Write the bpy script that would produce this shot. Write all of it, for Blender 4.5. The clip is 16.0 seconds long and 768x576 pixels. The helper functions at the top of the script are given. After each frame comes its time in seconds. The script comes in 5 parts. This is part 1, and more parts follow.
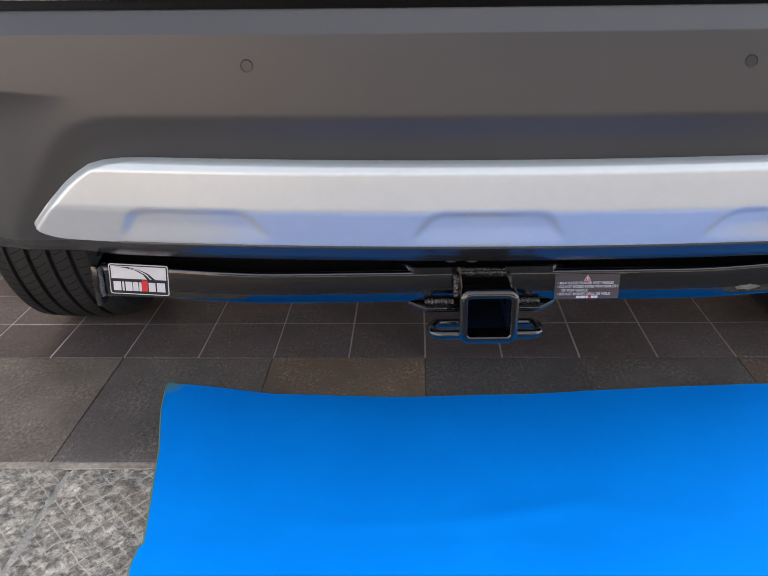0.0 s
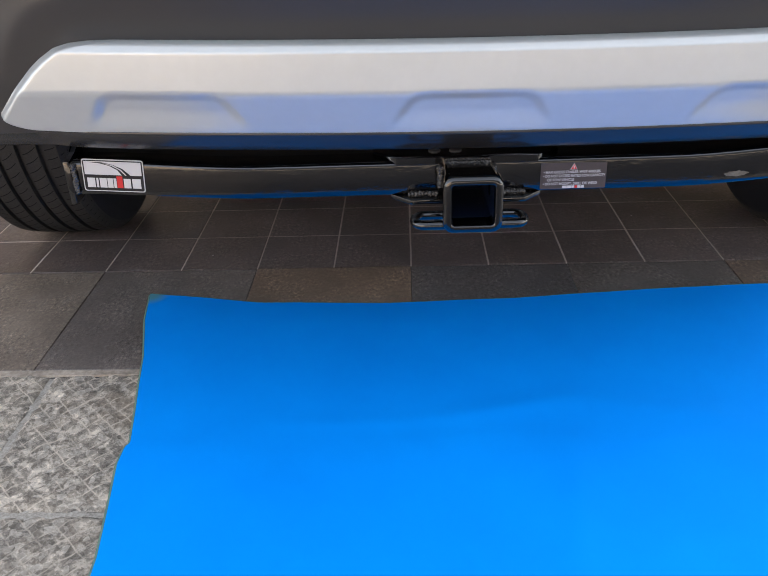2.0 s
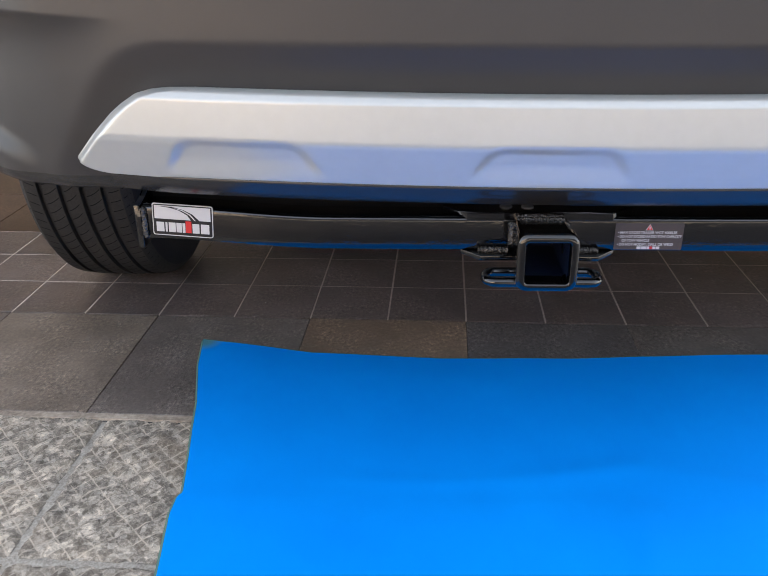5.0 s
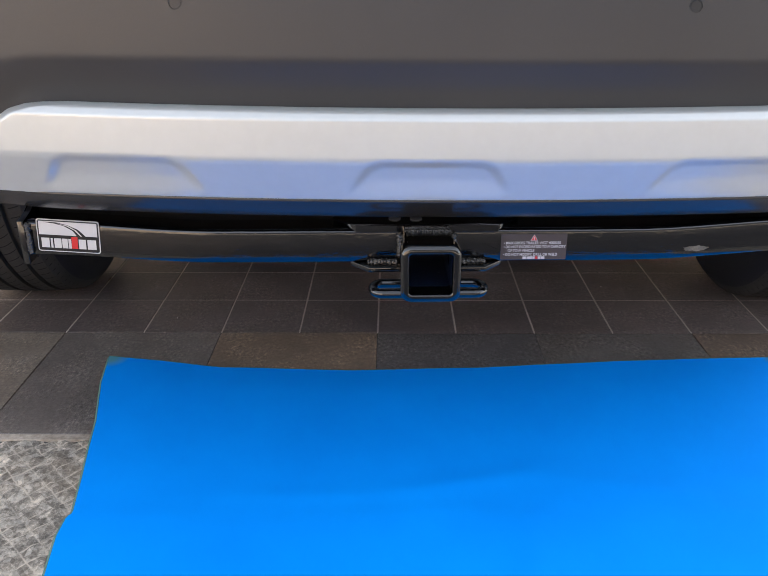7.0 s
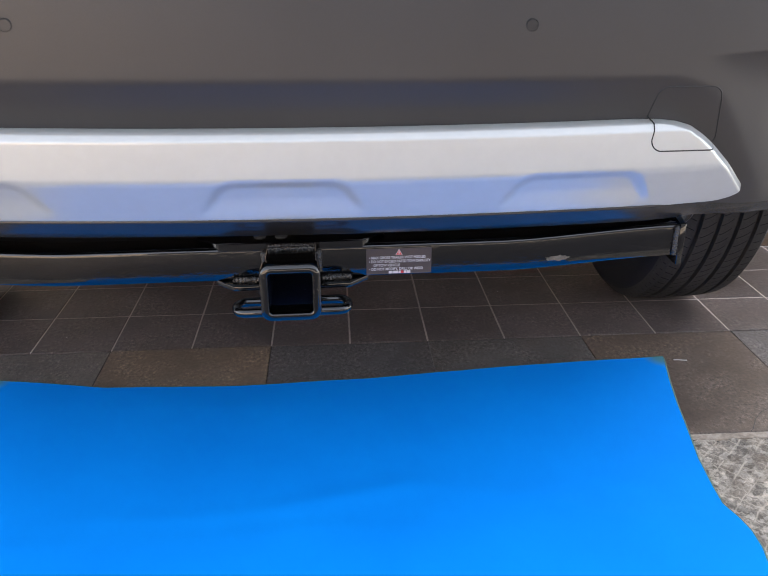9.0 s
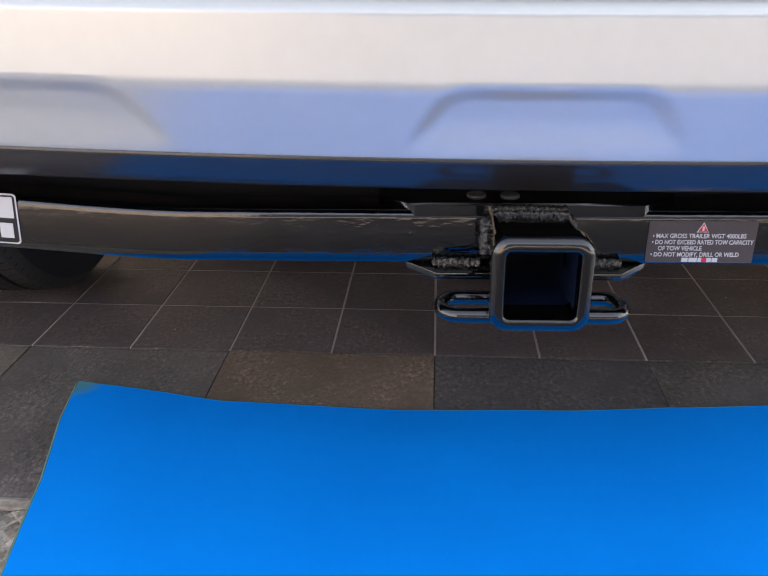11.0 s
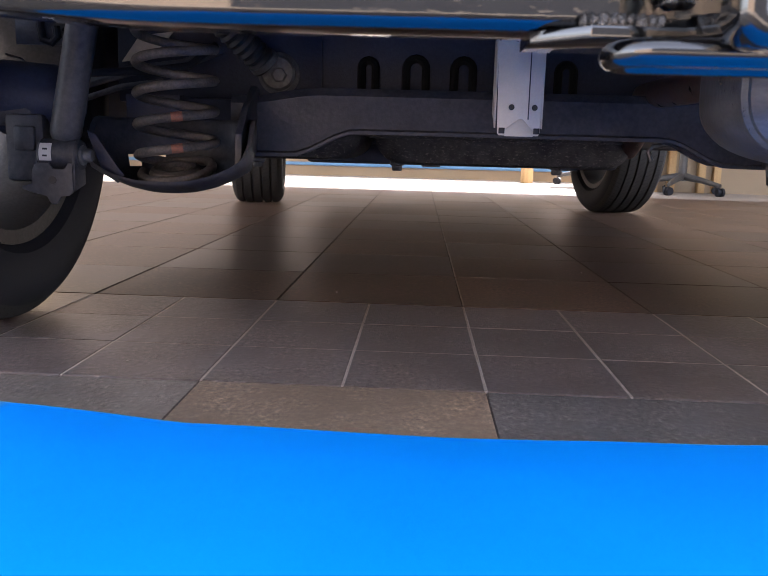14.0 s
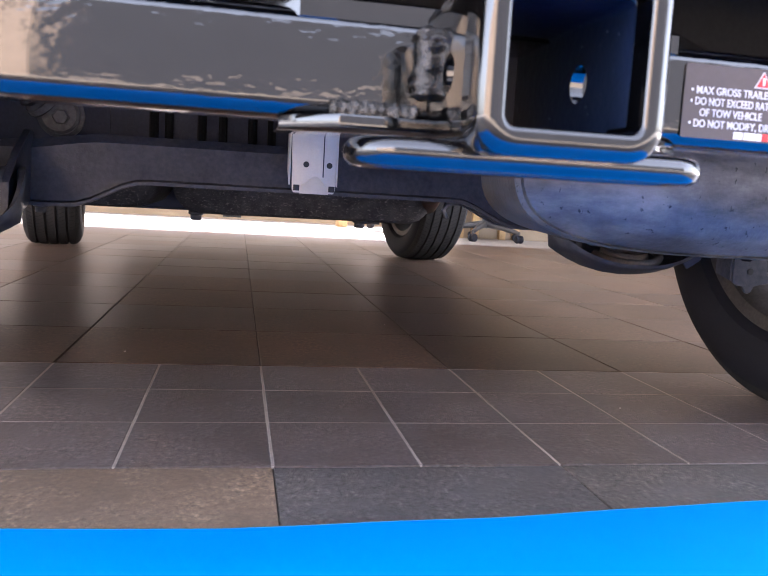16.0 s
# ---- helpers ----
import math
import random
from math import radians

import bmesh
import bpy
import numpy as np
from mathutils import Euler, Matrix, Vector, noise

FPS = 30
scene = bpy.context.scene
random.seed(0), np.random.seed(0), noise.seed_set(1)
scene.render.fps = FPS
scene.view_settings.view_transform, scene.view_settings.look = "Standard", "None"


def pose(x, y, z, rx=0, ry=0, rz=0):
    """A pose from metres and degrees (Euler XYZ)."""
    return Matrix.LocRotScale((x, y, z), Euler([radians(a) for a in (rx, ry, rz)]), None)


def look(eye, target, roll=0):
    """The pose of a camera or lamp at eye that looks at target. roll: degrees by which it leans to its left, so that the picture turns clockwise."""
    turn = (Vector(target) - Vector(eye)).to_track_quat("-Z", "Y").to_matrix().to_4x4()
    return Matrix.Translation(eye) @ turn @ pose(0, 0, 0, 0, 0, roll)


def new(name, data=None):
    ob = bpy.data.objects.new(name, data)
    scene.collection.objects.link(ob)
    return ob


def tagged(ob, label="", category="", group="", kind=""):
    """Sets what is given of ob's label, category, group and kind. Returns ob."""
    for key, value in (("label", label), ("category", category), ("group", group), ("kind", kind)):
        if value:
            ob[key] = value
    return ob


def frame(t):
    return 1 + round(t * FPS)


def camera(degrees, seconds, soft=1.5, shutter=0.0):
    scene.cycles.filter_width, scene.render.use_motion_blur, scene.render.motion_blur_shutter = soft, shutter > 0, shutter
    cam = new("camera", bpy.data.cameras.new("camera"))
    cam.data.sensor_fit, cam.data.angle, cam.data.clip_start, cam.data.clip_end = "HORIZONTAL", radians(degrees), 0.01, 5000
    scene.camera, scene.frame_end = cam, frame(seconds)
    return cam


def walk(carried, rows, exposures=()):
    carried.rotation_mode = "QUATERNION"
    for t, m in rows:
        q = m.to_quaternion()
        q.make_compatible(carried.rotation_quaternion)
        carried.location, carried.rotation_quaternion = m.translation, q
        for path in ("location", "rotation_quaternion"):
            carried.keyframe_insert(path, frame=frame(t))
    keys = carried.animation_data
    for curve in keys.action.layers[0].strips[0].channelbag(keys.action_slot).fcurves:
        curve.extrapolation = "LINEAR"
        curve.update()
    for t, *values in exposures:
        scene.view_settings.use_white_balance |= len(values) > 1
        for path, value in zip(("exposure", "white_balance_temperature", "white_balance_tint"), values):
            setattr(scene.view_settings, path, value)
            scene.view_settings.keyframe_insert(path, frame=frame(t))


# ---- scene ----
cam = camera(52.2, 16.0, soft=0.9)
cam.data.dof.use_dof, cam.data.dof.focus_distance, cam.data.dof.aperture_fstop = True, 1.1, 22.0
PATH = [
    (0, (-0.013, -1.35, 0.749), (-0.1, 0.476, -0.062), -1.4),
    (0.5, (-0.003, -1.355, 0.725), (-0.064, 0.45, -0.135), -1.5),
    (1, (-0.017, -1.365, 0.714), (-0.063, 0.421, -0.186), -1.8),
    (1.5, (-0.013, -1.362, 0.696), (-0.064, 0.406, -0.239), -2.1),
    (2, (-0.006, -1.359, 0.685), (-0.068, 0.4, -0.263), -2.0),
    (2.5, (-0.02, -1.364, 0.67), (-0.09, 0.401, -0.268), -1.7),
    (3, (-0.02, -1.36, 0.663), (-0.086, 0.418, -0.25), -1.0),
    (3.5, (-0.036, -1.35, 0.661), (-0.11, 0.446, -0.216), -0.8),
    (3.7, (-0.054, -1.344, 0.668), (-0.148, 0.453, -0.204), -0.6),
    (5.8, (-0.051, -1.337, 0.681), (-0.193, 0.488, -0.124), -0.8),
    (6, (-0.042, -1.334, 0.679), (-0.171, 0.494, -0.124), -0.6),
    (6.5, (-0.016, -1.336, 0.669), (-0.099, 0.494, -0.135), -0.3),
    (7, (0.028, -1.341, 0.682), (0.007, 0.49, -0.121), -0.2),
    (7.5, (0.085, -1.354, 0.694), (0.142, 0.481, -0.1), 0.2),
    (8, (0.136, -1.352, 0.699), (0.278, 0.483, -0.084), 0.6),
    (8.5, (0.156, -1.342, 0.693), (0.326, 0.49, -0.093), 0.4),
    (9, (0.131, -1.335, 0.702), (0.247, 0.492, -0.103), -0.2),
    (9.5, (0.077, -1.272, 0.67), (0.099, 0.547, -0.161), -0.4),
    (9.7, (0.047, -1.233, 0.669), (0.039, 0.582, -0.17), -0.4),
    (11.8, (-0.017, -0.898, 0.402), (-0.166, 0.956, -0.334), -0.6),
    (12, (-0.027, -0.883, 0.365), (-0.137, 0.985, -0.342), -0.0),
    (12.2, (-0.041, -0.869, 0.335), (-0.111, 1.013, -0.338), 0.7),
    (12.5, (-0.048, -0.836, 0.285), (-0.074, 1.066, -0.332), 1.3),
    (13, (-0.052, -0.764, 0.259), (-0.061, 1.171, -0.249), 1.8),
    (13.5, (-0.059, -0.767, 0.248), (-0.092, 1.189, -0.17), 1.8),
    (14, (-0.077, -0.785, 0.244), (-0.157, 1.183, -0.103), 1.6),
    (14.5, (-0.078, -0.785, 0.24), (-0.152, 1.19, -0.065), 1.9),
    (15, (-0.066, -0.771, 0.245), (-0.035, 1.209, -0.038), 2.5),
    (15.5, (-0.06, -0.761, 0.251), (0.154, 1.21, -0.015), 3.1),
    (16, (-0.042, -0.747, 0.268), (0.33, 1.204, 0.039), 3.3),
]
walk(cam, [(t, look(eye, target, roll)) for t, eye, target, roll in PATH],
     [(0.0, 2.27, 6500, 10), (3.5, 2.16, 6500, 10), (6.0, 2.3, 6500, 10), (9.5, 2.3, 6500, 12), (11.2, 2.4, 6450, 13), (12.0, 3.1, 6230, 15), (12.5, 3.04, 6250, 16), (13.0, 3.12, 6250, 17), (13.5, 3.27, 6250, 18), (14.5, 3.42, 6180, 19), (16.0, 3.92, 6080, 20)])


# ---------------------------------------------------------------- light
world = bpy.data.worlds.new("sky")
world.use_nodes = True
scene.world = world
wn = world.node_tree.nodes
sky = wn.new("ShaderNodeTexSky")
sky.sky_type = "NISHITA"
sky.sun_disc = False
sky.sun_elevation = radians(35)
sky.sun_rotation = radians(20)
sky.air_density, sky.dust_density = 1.0, 2.0
wn["Background"].inputs["Strength"].default_value = 0.15
haze = wn.new("ShaderNodeHueSaturation")
haze.inputs["Saturation"].default_value = 0.42
world.node_tree.links.new(sky.outputs[0], haze.inputs["Color"])
world.node_tree.links.new(haze.outputs[0], wn["Background"].inputs["Color"])

sun = new("sun", bpy.data.lights.new("sun", "SUN"))
sun.data.energy, sun.data.angle, sun.data.color = 4.0, radians(0.6), (1.0, 0.93, 0.82)
sun.matrix_basis = look((3, 8, 5.98), (0, 0, 0))


# ---------------------------------------------------------------- materials
def material(name, base, rough=0.6, metal=0.0, spec=0.5, coat=0.0):
    m = bpy.data.materials.new(name)
    m.use_nodes = True
    b = m.node_tree.nodes["Principled BSDF"]
    b.inputs["Base Color"].default_value = (*base, 1)
    b.inputs["Roughness"].default_value = rough
    b.inputs["Metallic"].default_value = metal
    b.inputs["Specular IOR Level"].default_value = spec
    b.inputs["Coat Weight"].default_value = coat
    b.inputs["Coat Roughness"].default_value = 0.08
    return m


def node(m, kind, **values):
    n = m.node_tree.nodes.new(kind)
    for key, value in values.items():
        n.inputs[key].default_value = value
    return n


def wire(m, a, b):
    m.node_tree.links.new(a, b)


def coords(m):
    return node(m, "ShaderNodeTexCoord").outputs["Object"]


def noise_tex(m, scale, detail=4.0, rough=0.6, stretch=None, placed=False):
    n = node(m, "ShaderNodeTexNoise", Scale=scale, Detail=detail, Roughness=rough)
    at = node(m, "ShaderNodeNewGeometry").outputs["Position"] if placed else coords(m)
    if stretch:
        mp = node(m, "ShaderNodeMapping")
        mp.inputs["Scale"].default_value = stretch
        wire(m, at, mp.inputs["Vector"])
        at = mp.outputs["Vector"]
    wire(m, at, n.inputs["Vector"])
    return n.outputs["Fac"]


def ramp(m, fac, stops):
    r = node(m, "ShaderNodeValToRGB")
    els = r.color_ramp.elements
    while len(els) < len(stops):
        els.new(0.5)
    for e, (at, colour) in zip(els, stops):
        e.position, e.color = at, (*colour, 1)
    wire(m, fac, r.inputs["Fac"])
    return r.outputs["Color"]


def mixed(m, fac, a, b, how="MIX"):
    n = m.node_tree.nodes.new("ShaderNodeMix")
    n.data_type, n.blend_type = "RGBA", how
    for value, socket in ((fac, n.inputs[0]), (a, n.inputs[6]), (b, n.inputs[7])):
        if isinstance(value, (int, float)):
            socket.default_value = value
        elif isinstance(value, tuple):
            socket.default_value = (*value, 1)
        else:
            wire(m, value, socket)
    return n.outputs[2]


def paint(m, colour=None, rough=None, bump=None, strength=0.3, distance=0.002):
    b = m.node_tree.nodes["Principled BSDF"]
    if colour is not None:
        wire(m, colour, b.inputs["Base Color"])
    if rough is not None:
        lo, hi = rough[1], rough[2]
        r = node(m, "ShaderNodeMapRange")
        wire(m, rough[0], r.inputs["Value"])
        r.inputs["To Min"].default_value, r.inputs["To Max"].default_value = lo, hi
        wire(m, r.outputs[0], b.inputs["Roughness"])
    if bump is not None:
        n = node(m, "ShaderNodeBump", Strength=strength, Distance=distance)
        wire(m, bump, n.inputs["Height"])
        wire(m, n.outputs["Normal"], b.inputs["Normal"])
    return m


def worn(name, dark, light, rough=(0.4, 0.6), scale=12.0, fine=300.0, metal=0.0, strength=0.15, distance=0.001, spec=0.5, tile=False, stretch=None, scuffed=0.45, tint=(1.0, 0.90, 0.83)):
    """A surface that varies at two scales, with fine relief."""
    m = material(name, dark, metal=metal, spec=spec)
    big, small = noise_tex(m, scale, 8 if tile else 5, 0.66 if tile else 0.6, stretch, tile), noise_tex(m, fine, 5 if tile else 3, 0.7 if tile else 0.6, None, tile)
    colour = ramp(m, big, [(0.3, dark), (0.7, light)])
    colour = mixed(m, 0.35, colour, ramp(m, small, [(0.38, dark), (0.64, light)]))
    if tile:
        m.node_tree.nodes["Principled BSDF"].inputs["Specular Tint"].default_value = (*tint, 1)
        m.node_tree.nodes["Principled BSDF"].inputs["Diffuse Roughness"].default_value = 0.7
        info = node(m, "ShaderNodeObjectInfo")
        shade = ramp(m, info.outputs["Random"], [(0.0, (0.72, 0.73, 0.78)), (0.5, (1.02, 0.98, 0.93)), (1.0, (1.24, 1.20, 1.17))])
        colour = mixed(m, 1.0, colour, shade, "MULTIPLY")
        # traffic film, scuffs and pale specks
        film = noise_tex(m, 2.3, 6, 0.65, None, True)
        colour = mixed(m, 1.0, colour, ramp(m, film, [(0.32, (0.72, 0.71, 0.71)), (0.5, (1.0, 1.0, 1.0)), (0.68, (1.26, 1.23, 1.19))]), "MULTIPLY")
        scuff = noise_tex(m, 34.0, 8, 0.8, (1.0, 0.45, 1.0), True)
        colour = mixed(m, ramp(m, scuff, [(0.56, (0, 0, 0)), (0.72, (scuffed, scuffed, scuffed))]), colour, (0.26, 0.25, 0.24))
        # split-stone relief, strong in patches: dark pits and pale crests
        patch = ramp(m, noise_tex(m, 9.0, 4, 0.7, None, True), [(0.42, (0.15, 0.15, 0.15)), (0.58, (1, 1, 1))])
        pits = noise_tex(m, 160.0, 5, 0.75, (1.0, 0.7, 1.0), True)
        colour = mixed(m, patch, colour, mixed(m, 1.0, colour, ramp(m, pits, [(0.38, (0.36, 0.36, 0.37)), (0.47, (0.88, 0.88, 0.88)), (0.55, (1.1, 1.1, 1.1)), (0.64, (2.1, 2.06, 2.0))]), "MULTIPLY"))
        small = mixed(m, 1.0, patch, pits, "MULTIPLY")
        # each tile has its own polish
        big = mixed(m, 0.5, big, info.outputs["Random"])
    return paint(m, colour, (big, *rough), small if strength > 0 else None, strength, distance)


def dimpled(name, dimple):
    """Thick glossy black coat: smooth in places, dimpled in others."""
    m = material(name, (0.009, 0.009, 0.010), 0.06, spec=0.5, coat=0.9)
    m.node_tree.nodes["Principled BSDF"].inputs["Coat Roughness"].default_value = 0.03
    where = ramp(m, noise_tex(m, 11.0, 3, 0.6), [(0.40, (0.12, 0.12, 0.12)), (0.58, (1, 1, 1))])
    peel = mixed(m, 1.0, where, noise_tex(m, 170.0, 2, 0.5, (0.55, 1.0, 1.2)), "MULTIPLY")
    dust = noise_tex(m, 70.0, 6, 0.7)
    return paint(m, ramp(m, dust, [(0.45, (0.0012, 0.0012, 0.0015)), (0.85, (0.0045, 0.0042, 0.0042))]), (dust, 0.04, 0.12), peel, dimple, 0.0013)


BLACK_PLASTIC = worn("black_plastic", (0.0375, 0.0345, 0.0340), (0.0510, 0.0475, 0.0470), (0.34, 0.42), 3.0, 900.0, strength=0.10, distance=0.0004)
SILVER = worn("silver_paint", (0.552, 0.566, 0.553), (0.592, 0.606, 0.593), (0.26, 0.32), 4.0, 60.0, metal=0.35, strength=0.0)
WHITE_PAINT = worn("white_car_paint", (0.78, 0.78, 0.77), (0.82, 0.82, 0.81), (0.12, 0.16), 3.0, 800.0, strength=0.01)
GLOSS_BLACK = dimpled("black_powder_coat", 0.34)
GLOSS_SMOOTH = dimpled("smooth_powder_coat", 0.05)
WELD = worn("coated_weld", (0.005, 0.005, 0.005), (0.050, 0.043, 0.036), (0.07, 0.26), 220.0, 900.0, strength=0.9, spec=0.9)
SPRING = worn("dusty_spring", (0.018, 0.018, 0.022), (0.150, 0.132, 0.118), (0.42, 0.66), 26.0, 260.0, strength=0.5)
RUBBER = worn("tyre_rubber", (0.007, 0.0075, 0.0115), (0.017, 0.0172, 0.0225), (0.55, 0.75), 20.0, 400.0, strength=0.2, spec=0.3)
DUSTY_RUBBER = worn("dusty_rubber", (0.008, 0.009, 0.013), (0.036, 0.036, 0.040), (0.34, 0.55), 30.0, 260.0, strength=0.3)
# Paler copy of the tyre rubber, with sky light put into the colour.
TREAD_LIT = worn("sky_lit_tread", (0.020, 0.019, 0.018), (0.046, 0.043, 0.041), (0.55, 0.75), 9.0, 300.0, strength=0.3, spec=0.3)
ALLOY = worn("alloy_grey", (0.050, 0.045, 0.041), (0.115, 0.104, 0.095), (0.35, 0.55), 14.0, 200.0, metal=0.4, strength=0.2)
CHASSIS = worn("chassis_black", (0.013, 0.017, 0.029), (0.072, 0.072, 0.080), (0.36, 0.62), 18.0, 140.0, strength=0.45)
UNDERSEAL = worn("underseal", (0.007, 0.012, 0.034), (0.026, 0.034, 0.070), (0.4, 0.7), 7.0, 220.0, strength=0.5)
SPECKLED = material("speckled_plastic", (0.012, 0.012, 0.015), spec=0.4)
film, chip = noise_tex(SPECKLED, 30.0, 5, 0.7), noise_tex(SPECKLED, 300.0, 4, 0.7, (0.5, 0.5, 1.0))
shade = mixed(SPECKLED, ramp(SPECKLED, chip, [(0.56, (0, 0, 0)), (0.70, (0.5, 0.5, 0.5))]), ramp(SPECKLED, film, [(0.35, (0.009, 0.010, 0.014)), (0.7, (0.060, 0.058, 0.060))]), (0.34, 0.31, 0.28))
paint(SPECKLED, shade, (film, 0.4, 0.75), chip, 0.8, 0.002)
BORE = material("navy_primer", (0.008, 0.012, 0.035), spec=0.5)
film, chip = noise_tex(BORE, 60.0, 4, 0.6), noise_tex(BORE, 240.0, 3, 0.6)
shade = mixed(BORE, ramp(BORE, chip, [(0.70, (0, 0, 0)), (0.74, (1, 1, 1))]), ramp(BORE, film, [(0.3, (0.004, 0.008, 0.022)), (0.7, (0.008, 0.016, 0.042))]), (0.45, 0.46, 0.48))
paint(BORE, shade, (film, 0.22, 0.42), chip, 0.3, 0.001)
ZINC = worn("zinc_sheet", (0.60, 0.575, 0.52), (0.70, 0.67, 0.61), (0.35, 0.45), 30.0, 400.0, metal=0.1, strength=0.05)
MUFFLER = worn("dusty_steel", (0.07, 0.07, 0.078), (0.19, 0.19, 0.20), (0.3, 0.55), 30.0, 120.0, metal=0.3, strength=0.4)
CAN = material("chipped_steel", (0.14, 0.14, 0.15), metal=0.15)
film, chip = noise_tex(CAN, 9.0, 6, 0.7, (1.0, 1.0, 2.5)), noise_tex(CAN, 150.0, 3, 0.6, (1.0, 1.0, 0.6))
shade = mixed(CAN, ramp(CAN, chip, [(0.64, (0, 0, 0)), (0.70, (1, 1, 1))]), ramp(CAN, film, [(0.32, (0.028, 0.028, 0.030)), (0.5, (0.10, 0.094, 0.087)), (0.68, (0.205, 0.188, 0.168))]), (0.012, 0.011, 0.012))
paint(CAN, shade, (film, 0.10, 0.62), chip, 0.25, 0.002)
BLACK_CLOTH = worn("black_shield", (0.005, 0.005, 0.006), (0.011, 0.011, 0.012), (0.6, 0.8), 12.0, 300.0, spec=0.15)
DARK = material("sensor_black", (0.02, 0.02, 0.021), 0.45)
RUST = worn("scraped_rust", (0.07, 0.06, 0.045), (0.19, 0.165, 0.125), (0.5, 0.8), 90.0, 400.0)
ORANGE = worn("orange_mark", (0.12, 0.06, 0.045), (0.34, 0.13, 0.08), (0.6, 0.8), 160.0, 400.0)
STICKER_WHITE = material("sticker_white", (0.62, 0.595, 0.575), 0.35)
STICKER_BLACK = material("sticker_black", (0.012, 0.012, 0.013), 0.3)
STICKER_RED = material("sticker_red", (0.62, 0.03, 0.03), 0.35)
LABEL_GREY = worn("label_grey", (0.066, 0.051, 0.045), (0.082, 0.063, 0.056), (0.45, 0.55), 20.0, 500.0, strength=0.02, spec=0.35)
TILE = worn("slate_tile", (0.045, 0.037, 0.036), (0.158, 0.130, 0.125), (0.28, 0.42), 7.0, 200.0, strength=0.9, distance=0.0014, tile=True, spec=1.0)
TILE_LARGE = worn("border_tile", (0.076, 0.064, 0.055), (0.305, 0.258, 0.216), (0.34, 0.52), 7.0, 200.0, strength=0.9, distance=0.0018, tile=True, spec=0.9)
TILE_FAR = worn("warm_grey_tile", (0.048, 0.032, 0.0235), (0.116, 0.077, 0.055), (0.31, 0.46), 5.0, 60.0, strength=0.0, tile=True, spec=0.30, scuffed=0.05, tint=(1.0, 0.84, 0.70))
# Far tile colour lightened to carry the sunlit strip of the drive.
TILE_SUNLIT = worn("sunlit_far_tile", (0.26, 0.235, 0.205), (0.38, 0.345, 0.305), (0.5, 0.7), 5.0, 150.0, strength=0.4, distance=0.0007, spec=0.3)
LIP = worn("smooth_black_plastic", (0.020, 0.020, 0.021), (0.028, 0.027, 0.027), (0.16, 0.22), 4.0, 700.0, strength=0.03, distance=0.0003, spec=0.7)
TILE_SLATE = worn("blue_grey_slate", (0.048, 0.043, 0.041), (0.155, 0.142, 0.135), (0.34, 0.5), 7.0, 200.0, strength=1.0, distance=0.0018, tile=True, spec=0.6)
TILE_BROWN = worn("brown_tile", (0.098, 0.072, 0.053), (0.232, 0.174, 0.129), (0.34, 0.52), 9.0, 150.0, strength=0.7, distance=0.0014, tile=True, spec=0.8, scuffed=0.15)
PALE_GROUT = worn("pale_grout", (0.40, 0.345, 0.30), (0.74, 0.65, 0.57), (0.8, 0.95), 5.0, 200.0)
DARK_GROUT = worn("dark_grout", (0.05, 0.046, 0.043), (0.16, 0.148, 0.135), (0.8, 0.95), 9.0, 200.0)
GROUT = worn("grout", (0.20, 0.175, 0.145), (0.66, 0.60, 0.51), (0.8, 0.95), 22.0, 260.0, strength=0.6, distance=0.002)
MAT_EDGE = worn("cut_foam_edge", (0.07, 0.17, 0.17), (0.15, 0.24, 0.18), (0.8, 0.9), 30.0, 500.0, spec=0.05)
MAT = worn("blue_foam", (0.0, 0.237, 0.822), (0.0, 0.291, 0.93), (0.75, 0.85), 3.5, 900.0, strength=0.15, distance=0.0006, spec=0.04)
bsdf = MAT.node_tree.nodes["Principled BSDF"]
shade = bsdf.inputs["Base Color"].links[0].from_socket
for corner in ((0.716, -0.112, 0.0), (-0.474, -0.116, 0.0)):
    away = MAT.node_tree.nodes.new("ShaderNodeVectorMath")
    away.operation = "DISTANCE"
    away.inputs[1].default_value = corner
    wire(MAT, coords(MAT), away.inputs[0])
    shade = mixed(MAT, ramp(MAT, away.outputs["Value"], [(0.014, (0.85, 0.85, 0.85)), (0.036, (0, 0, 0))]), shade, (0.10, 0.26, 0.22))
wire(MAT, shade, bsdf.inputs["Base Color"])
PLASTER = worn("cream_plaster", (0.30, 0.225, 0.142), (0.37, 0.283, 0.185), (0.8, 0.95), 3.0, 120.0)
TAN_RENDER = worn("tan_render", (0.30, 0.235, 0.18), (0.40, 0.315, 0.245), (0.8, 0.95), 2.0, 90.0)
# Wall colour with shade put in, so the hitch bar reflects dark.
SHADED_WALL = worn("shaded_wall", (0.027, 0.029, 0.036), (0.044, 0.047, 0.056), (0.8, 0.95), 2.0, 90.0)
CEILING = worn("ceiling_white", (0.66, 0.60, 0.52), (0.72, 0.66, 0.58), (0.8, 0.95), 3.0, 120.0)
BLUE_LINE = worn("blue_band", (0.08, 0.22, 0.42), (0.12, 0.28, 0.48), (0.4, 0.6), 9.0, 120.0)
CHAIR_GREY = worn("grey_plastic", (0.045, 0.042, 0.040), (0.085, 0.080, 0.075), (0.4, 0.6), 12.0, 300.0)
PIPE = worn("rusty_pipe", (0.040, 0.026, 0.022), (0.15, 0.085, 0.065), (0.18, 0.45), 40.0, 300.0, metal=0.3)
